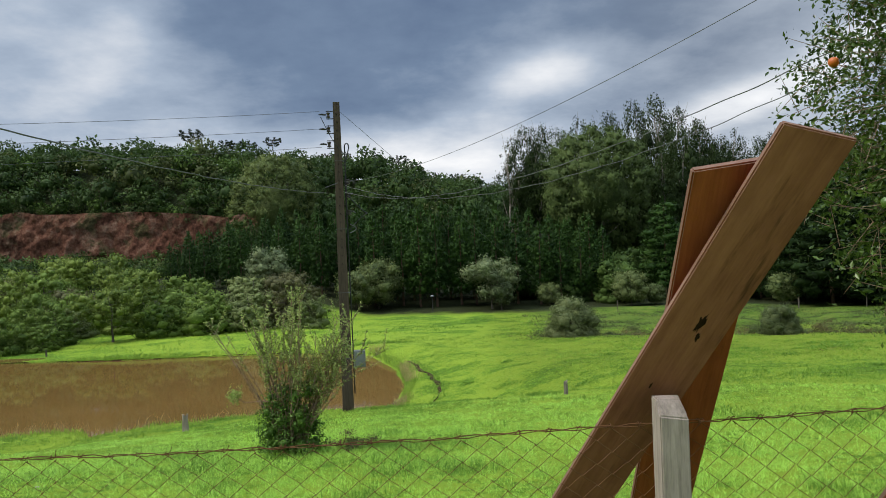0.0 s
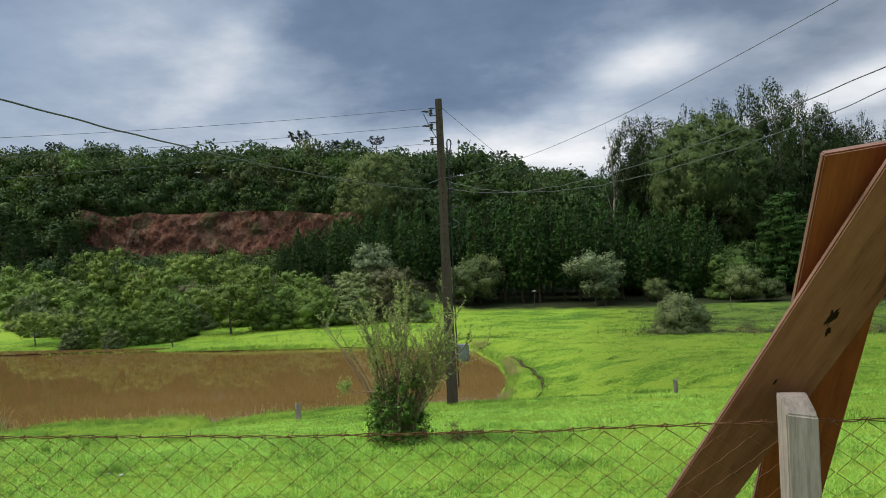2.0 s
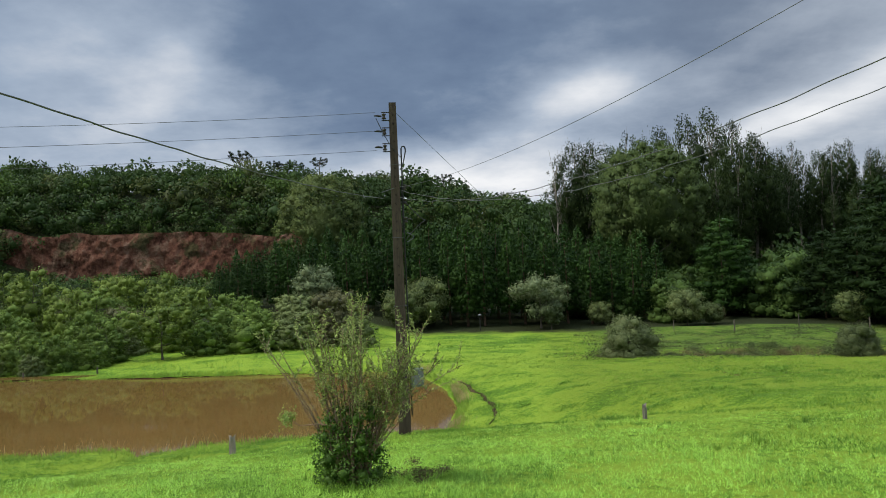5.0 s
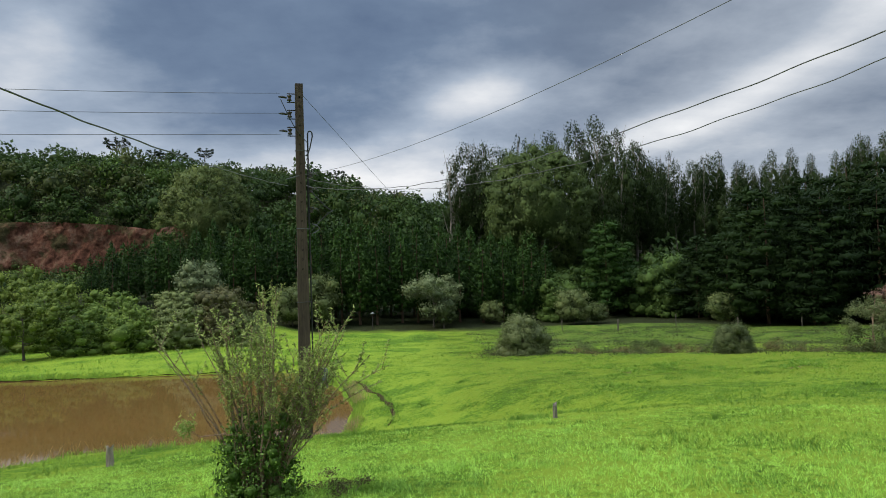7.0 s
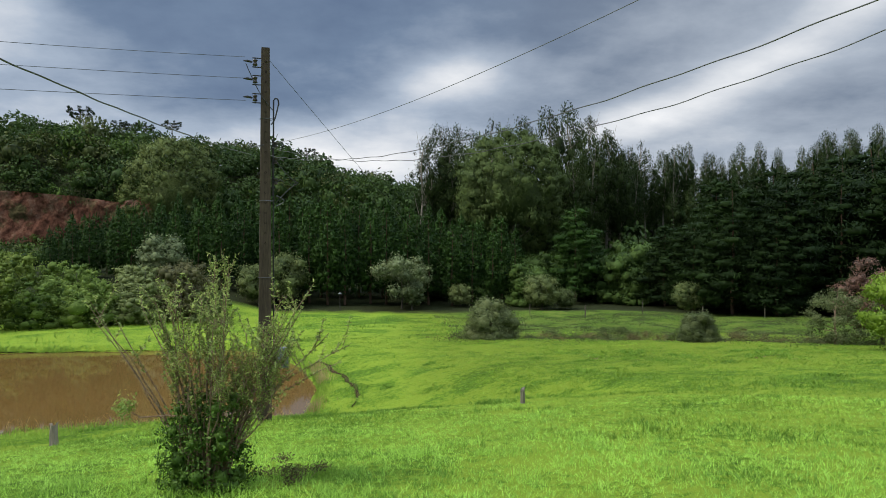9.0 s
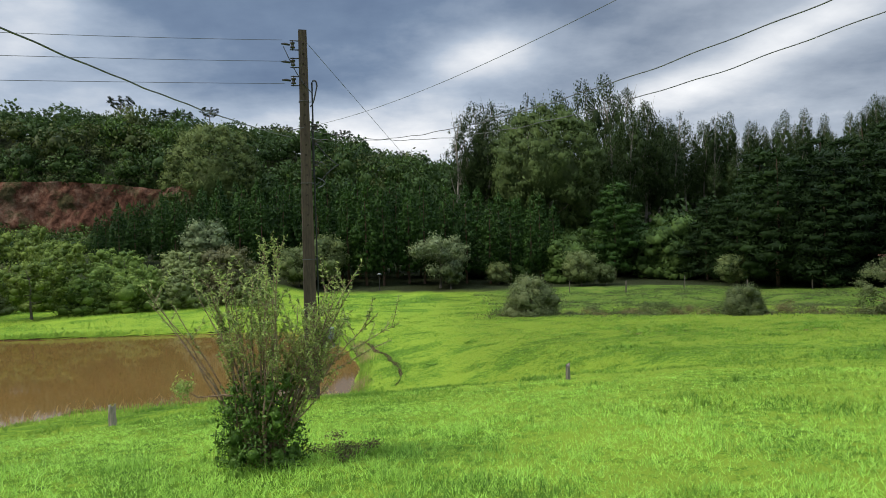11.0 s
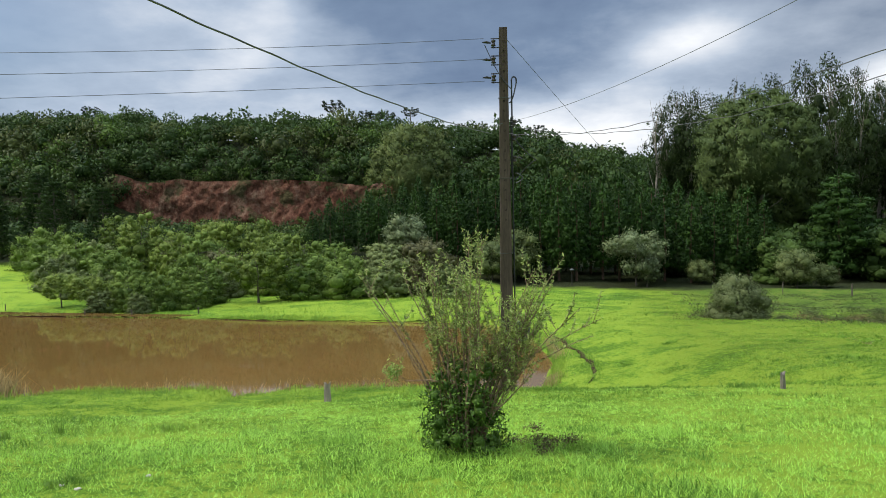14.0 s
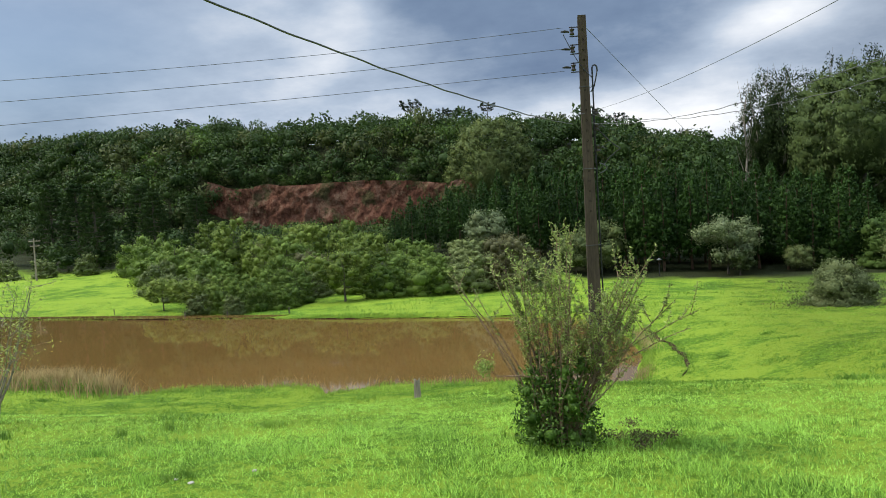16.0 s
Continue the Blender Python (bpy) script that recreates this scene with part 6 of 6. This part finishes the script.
def build_grass():
    r = np.random.default_rng(11)
    x, y = fan(42000, 1.0, 14, r, power=0.85)
    x, y = np.repeat(x, 7) + r.normal(size=7 * len(x)) * 0.022, np.repeat(y, 7) + r.normal(size=7 * len(y)) * 0.022
    thick = vnoise(x * 0.9, y * 0.9, 3) + 0.6 * vnoise(x * 2.6, y * 2.6, 5)
    keep = (r.uniform(-1.4, 1.6, len(x)) < 0.4 * thick + 1.1) & (pond_depth(x, y) < -0.2)
    x, y, thick = x[keep], y[keep], thick[keep]
    d = np.hypot(x + 0.4, y - 2.2)
    h = (0.032 + 0.017 * np.clip(thick + 0.4, 0, 1.6)) * r.uniform(0.5, 1.6, len(x)) * (1 - 0.35 * ease(6, 14, d))
    near = d < 4.6
    w = 0.0034 + 0.00060 * d
    close, rest = blades(x[near], y[near], h[near], w[near], r, 1.7), blades(x[~near], y[~near], h[~near], w[~near] * 1.3, r, 1.7, 1)
    tagged(part("lawn_grass", *join([close, rest]), M_BLADE), "fresh bright green uneven grass", "grass", kind="stuff")
    x, y = fan(30000, 9, 44, r, power=1.1)
    x, y = np.repeat(x, 6) + r.normal(size=6 * len(x)) * 0.05, np.repeat(y, 6) + r.normal(size=6 * len(y)) * 0.05
    thick = vnoise(x * 0.5, y * 0.5, 3) + 0.6 * vnoise(x * 1.6, y * 1.6, 5)
    keep = (r.uniform(-1.2, 1.6, len(x)) < 0.5 * thick + 0.6) & (pond_depth(x, y) < -0.15)
    x, y, thick = x[keep], y[keep], thick[keep]
    d = np.hypot(x + 0.4, y - 2.2)
    h = (0.025 + 0.034 * np.clip(thick + 0.3, 0, 1.6)) * r.uniform(0.5, 1.7, len(x))
    tagged(part("pasture_grass", *blades(x, y, h, 0.004 + 0.0016 * d, r, 1.5, 1), M_PASTURE), "bright green pasture grass", "grass", kind="stuff")
    pieces = []
    for i in range(150):
        cx, cy = fan(1, 1.6, 9, r, power=0.9)
        dd = float(np.hypot(cx + 0.4, cy - 2.2)[0])
        n = int(r.integers(50, 130))
        s = r.uniform(0.05, 0.16)
        pieces.append(blades(cx + r.normal(size=n) * s, cy + r.normal(size=n) * s, r.uniform(0.05, 0.12, n) * r.uniform(0.7, 1.3), np.full(n, 0.0028 + 0.0004 * dd), r, 1.0))
    tagged(part("grass_tufts", *join(pieces), M_BLADE), "tufts of longer fresh green grass in the lawn", "grass", kind="stuff")
    # darker tussocks
    pieces = []
    for i in range(230):
        cx, cy = fan(1, 2.5, 34, r, power=0.9)
        if pond_depth(cx, cy)[0] > -0.8:
            continue
        dd = float(np.hypot(cx + 0.4, cy - 2.2)[0])
        n = int(r.integers(60, 150))
        s = r.uniform(0.07, 0.22) * (1 + 0.02 * dd)
        pieces.append(blades(cx + r.normal(size=n) * s, cy + r.normal(size=n) * s, r.uniform(0.03, 0.10, n) * r.uniform(0.7, 1.4), np.full(n, 0.004 + 0.0010 * dd), r, 1.4))
    tagged(part("grass_tussocks", *join(pieces), M_TUFT), "darker coarse grass tussocks in the pasture", "grass", kind="stuff")
    pieces = []                                          # small tussocks all over the grazed meadow
    cx, cy = fan(1300, 14, 44, r, -50, 48, 0.9)
    for x0, y0 in zip(cx, cy):
        if pond_depth(np.array([x0]), np.array([y0]))[0] > -1.0:
            continue
        n = int(r.integers(14, 44))
        a = r.uniform(0.05, 0.16)
        pieces.append(blades(x0 + r.normal(size=n) * a * 1.6, y0 + r.normal(size=n) * a, r.uniform(0.03, 0.11, n) * r.uniform(0.6, 1.3), np.full(n, 0.022), r, 1.2, 1))
    tagged(part("meadow_tussocks", *join(pieces), M_TUFT), "small darker tussocks in the grazed meadow", "grass", kind="stuff")
    # tall fringe on the pond's near edge
    n = 9000
    x = r.uniform(-46, -1.5, n)
    y = np.interp(x, NEAR_X, NEAR_Y) - np.abs(r.normal(size=n)) * 1.1 + 0.15
    gate = vnoise(x * 0.9, y * 0.2, 6) + r.uniform(-0.5, 0.5, n)
    keep = (gate > -0.25) & (pond_depth(x, y) < 0.1)
    x, y = x[keep], y[keep]
    tagged(part("bank_grass", *blades(x, y, r.uniform(0.06, 0.22, len(x)), np.full(len(x), 0.025), r, 0.9), M_PASTURE), "taller grass fringing the pond", "grass", kind="stuff")
    n = 6500
    x = np.concatenate([r.normal(-25.5, 2.2, n), r.uniform(-19, -3, 700), r.normal(-15.5, 1.0, 260)])
    y = np.concatenate([r.normal(23.6, 1.0, n), r.uniform(23.6, 26.0, 700), r.normal(24.4, 0.4, 260)])
    keep = (pond_depth(x, y) < 0.9) & (pond_depth(x, y) > -2.5)
    x, y = x[keep], y[keep]
    tall = np.where(x < -20, r.uniform(0.3, 0.95, len(x)) + np.clip(pond_depth(x, y), 0, 1) * 0.35, r.uniform(0.15, 0.5, len(x)))
    tagged(part("dry_reeds", *blades(x, y, tall, np.where(x < -20, 0.036, 0.014), r, 0.7), M_DRY), "dry brownish reeds on the pond's edge", "reeds", kind="stuff")
    n = 3000
    x, y = r.normal(-25.5, 2.4, n), r.normal(23.2, 0.8, n)
    keep = (pond_depth(x, y) < 0.3) & (pond_depth(x, y) > -2.5)
    x, y = x[keep], y[keep]
    tagged(part("bank_weeds", *blades(x, y, r.uniform(0.2, 0.6, len(x)), np.full(len(x), 0.036), r, 0.9), M_PASTURE), "green weeds among dry reeds at the pond", "weeds", kind="stuff")
    n = 1700                                             # fringe round the pond's end
    y = r.uniform(26.0, 41.0, n)
    x = np.interp(y, [24, 28, 31, 35.4, 40.6, 44], [-2.9, -2.7, -2.7, -3.5, -5.6, -9]) + np.abs(r.normal(size=n)) * 0.3 + 0.05
    tagged(part("shore_grass", *blades(x, y, r.uniform(0.06, 0.30, n), np.full(n, 0.022), r, 0.9), M_PASTURE), "taller grass round the end of the pond", "grass", kind="stuff")
    keep = vnoise(y * 0.6, 0 * y, 33) > 0.0
    x, y = x[keep] + 0.05, y[keep] + 0.1
    tagged(part("shore_reeds", *blades(x, y, r.uniform(0.15, 0.45, len(x)), np.full(len(x), 0.014), r, 0.8), M_DRY), "pale dry stalks round the end of the pond", "reeds", kind="stuff")
    # far shore lip
    n = 9000
    x = r.uniform(-60, -4, n)
    y = 42.3 + np.abs(r.normal(size=n)) * 0.3
    keep = pond_depth(x, y) < 0.1
    x, y = x[keep], y[keep]
    tagged(part("far_bank_grass", *blades(x, y, r.uniform(0.05, 0.2, len(x)), np.full(len(x), 0.06), r, 1.2, 1), M_TUFT), "grass overhanging the far bank", "grass", kind="stuff")
    # rough strip along the ditch in the meadow
    n = 9000
    u = r.uniform(0, 1, n)
    x = 4.5 + 24 * u + r.normal(size=n) * 0.8
    y = 43.6 - 6.5 * u + np.sin(u * 7) + r.normal(size=n) * 1.9
    keep = vnoise(x * 0.5, y * 0.5, 14) + r.uniform(-0.4, 0.4, n) > -0.1
    x, y, n = x[keep], y[keep], int(keep.sum())
    tagged(part("ditch_weeds", *blades(x, y, r.uniform(0.05, 0.20, n) * (0.4 + 0.6 * r.random(n)), np.full(n, 0.05), r, 1.6), M_WEED), "rough dark weeds along a ditch", "weeds", kind="stuff")
    n = 26000                                            # rough grazing beyond it, and tufts on the far bank
    x, y = r.uniform(5, 46, n), r.uniform(42, 66, n)
    patchy = vnoise(x * 0.35, y * 0.5, 17) + 0.6 * vnoise(x * 1.1, y * 1.5, 18)
    keep = patchy + r.uniform(-0.5, 0.5, n) > 0.1
    x, y, n = x[keep], y[keep], int(keep.sum())
    tagged(part("meadow_weeds", *blades(x, y, r.uniform(0.04, 0.17, n), np.full(n, 0.075), r, 2.0, 1), M_WEED), "rough patchy weeds in the far meadow", "weeds", kind="stuff")
    n = 16000
    x, y = r.uniform(-56, 6, n), r.uniform(42.6, 66, n)
    keep = (vnoise(x * 0.6, y * 0.8, 27) + r.uniform(-0.4, 0.4, n) > 0.25) & (pond_depth(x, y) < -0.1)
    x, y, n = x[keep], y[keep], int(keep.sum())
    tagged(part("meadow_tufts", *blades(x, y, r.uniform(0.05, 0.22, n), np.full(n, 0.08), r, 1.2, 1), M_TUFT), "darker grass tufts on the far bank", "grass", kind="stuff")
    n = 2200
    u = r.uniform(0, 1, n)
    x, y = 4.6 + 22 * u + r.normal(size=n) * 1.0, 43.2 - 6.5 * u + np.sin(u * 7) + r.normal(size=n) * 1.0
    tagged(part("ditch_reeds", *blades(x, y, r.uniform(0.04, 0.16, n), np.full(n, 0.05), r, 1.8), M_WEED_BROWN), "dry brown stalks along a ditch", "weeds", kind="stuff")


build_grass()


def build_lamp_post():
    x, y = -3.8, 74.0
    ob = thing("garden_lamp", "pale mushroom-shaped lamp on a thin post before pines", "lamp")
    ob.matrix_basis = place(x, y, float(gz(x, y)))
    part("post", *tube([(0, 0, -0.1), (0, 0, 1.6)], 0.04, 8), M_IRON, ob)
    part("cap", *lathe([(0.0, 1.55), (0.2, 1.58), (0.22, 1.62), (0.13, 1.72), (0.0, 1.75)], 16), M_METER, ob, "pale lamp cap", True)


build_lamp_post()


def build_rush(x, y, n, h, seed):
    r = np.random.default_rng(seed)
    ob = thing("rush_tuft", "stiff dark green rush tuft in the pasture", "weed")
    xs, ys = x + r.normal(size=n) * h * 0.22, y + r.normal(size=n) * h * 0.22
    part("leaves", *blades(xs, ys, r.uniform(0.5, 1.0, n) * h, np.full(n, 0.012), r, 0.45), M_TUFT, ob)


for i, (x, y, h) in enumerate(((-6.64, 9.06, 0.22), (-6.9, 8.6, 0.15), (-8.1, 8.1, 0.14), (-5.6, 9.6, 0.16), (3.25, 11.3, 0.18), (4.6, 13.2, 0.16))):
    build_rush(x, y, 44, h, 300 + i)


def build_rut():
    """A bare earth cattle track, a shallow broken strip in the grass."""
    s = np.linspace(0, 1, 60)
    y = 26.0 + 10.2 * s
    x = np.interp(y, (26.0, 27.9, 31.5, 33.3, 35.2, 36.3), (-1.12, -0.90, -1.48, -2.08, -2.59, -3.0)) + 0.05 * np.sin(s * 23)
    wid = (0.040 + 0.036 * vnoise(s * 14, 0 * s, 3)) * ease(0, 0.2, s) + 0.01
    rows = [np.c_[x + k * wid * 2, y, gz(x + k * wid * 2, y) + (0.035 if abs(k) < 0.9 else -0.02) + 0.020 * vnoise(s * 40, 0 * s + k, 2)] for k in (-1, -0.5, 0, 0.5, 1)]
    v = np.concatenate(rows)
    i, j = np.meshgrid(np.arange(4), np.arange(59), indexing="ij")
    f = np.stack([i * 60 + j, (i + 1) * 60 + j, (i + 1) * 60 + j + 1, i * 60 + j + 1], -1).reshape(-1, 4)
    tagged(part("cattle_track", v, f, M_SOIL), "narrow bare earth track worn into the grass", "path", kind="structure")
    r = np.random.default_rng(77)
    n = 700
    u = r.uniform(0, 1, n)
    bx, by = np.interp(u, s, x) + r.normal(size=n) * 0.16 + 0.06, np.interp(u, s, y) + r.normal(size=n) * 0.1
    tagged(part("track_grass", *blades(bx, by, r.uniform(0.04, 0.13, n), np.full(n, 0.03), r, 1.0), M_TUFT), "darker grass along a bare earth track", "grass", kind="stuff")


build_rut()


def build_bank_edge():
    """The undercut earth lip of the far bank."""
    x = np.linspace(-58, -7.5, 420)
    y = 42.4 + 0.35 * vnoise(x * 0.25, 0 * x, 5) - 0.04
    rise = 0.055 + 0.04 * vnoise(x * 0.9, 0 * x, 41) + 0.04 * vnoise(x * 3.1, 0 * x, 42)
    jut = 0.05 * vnoise(x * 1.7, 0 * x, 43)
    rows = [np.c_[x, y + jut * 0.3 - 0.02, 0 * x + WATER - 0.06], np.c_[x, y + jut + 0.05, WATER + rise * 0.5], np.c_[x, y + jut * 0.5 + 0.02, WATER + rise], np.c_[x, y + 0.3, WATER + rise - 0.1]]
    k = len(x)
    i, j = np.meshgrid(np.arange(3), np.arange(k - 1), indexing="ij")
    f = np.stack([i * k + j, i * k + j + 1, (i + 1) * k + j + 1, (i + 1) * k + j], -1).reshape(-1, 4)
    tagged(part("bank_edge", np.concatenate(rows), f, M_SOIL), "crumbling brown earth edge of the far bank", "bank", kind="structure")


build_bank_edge()
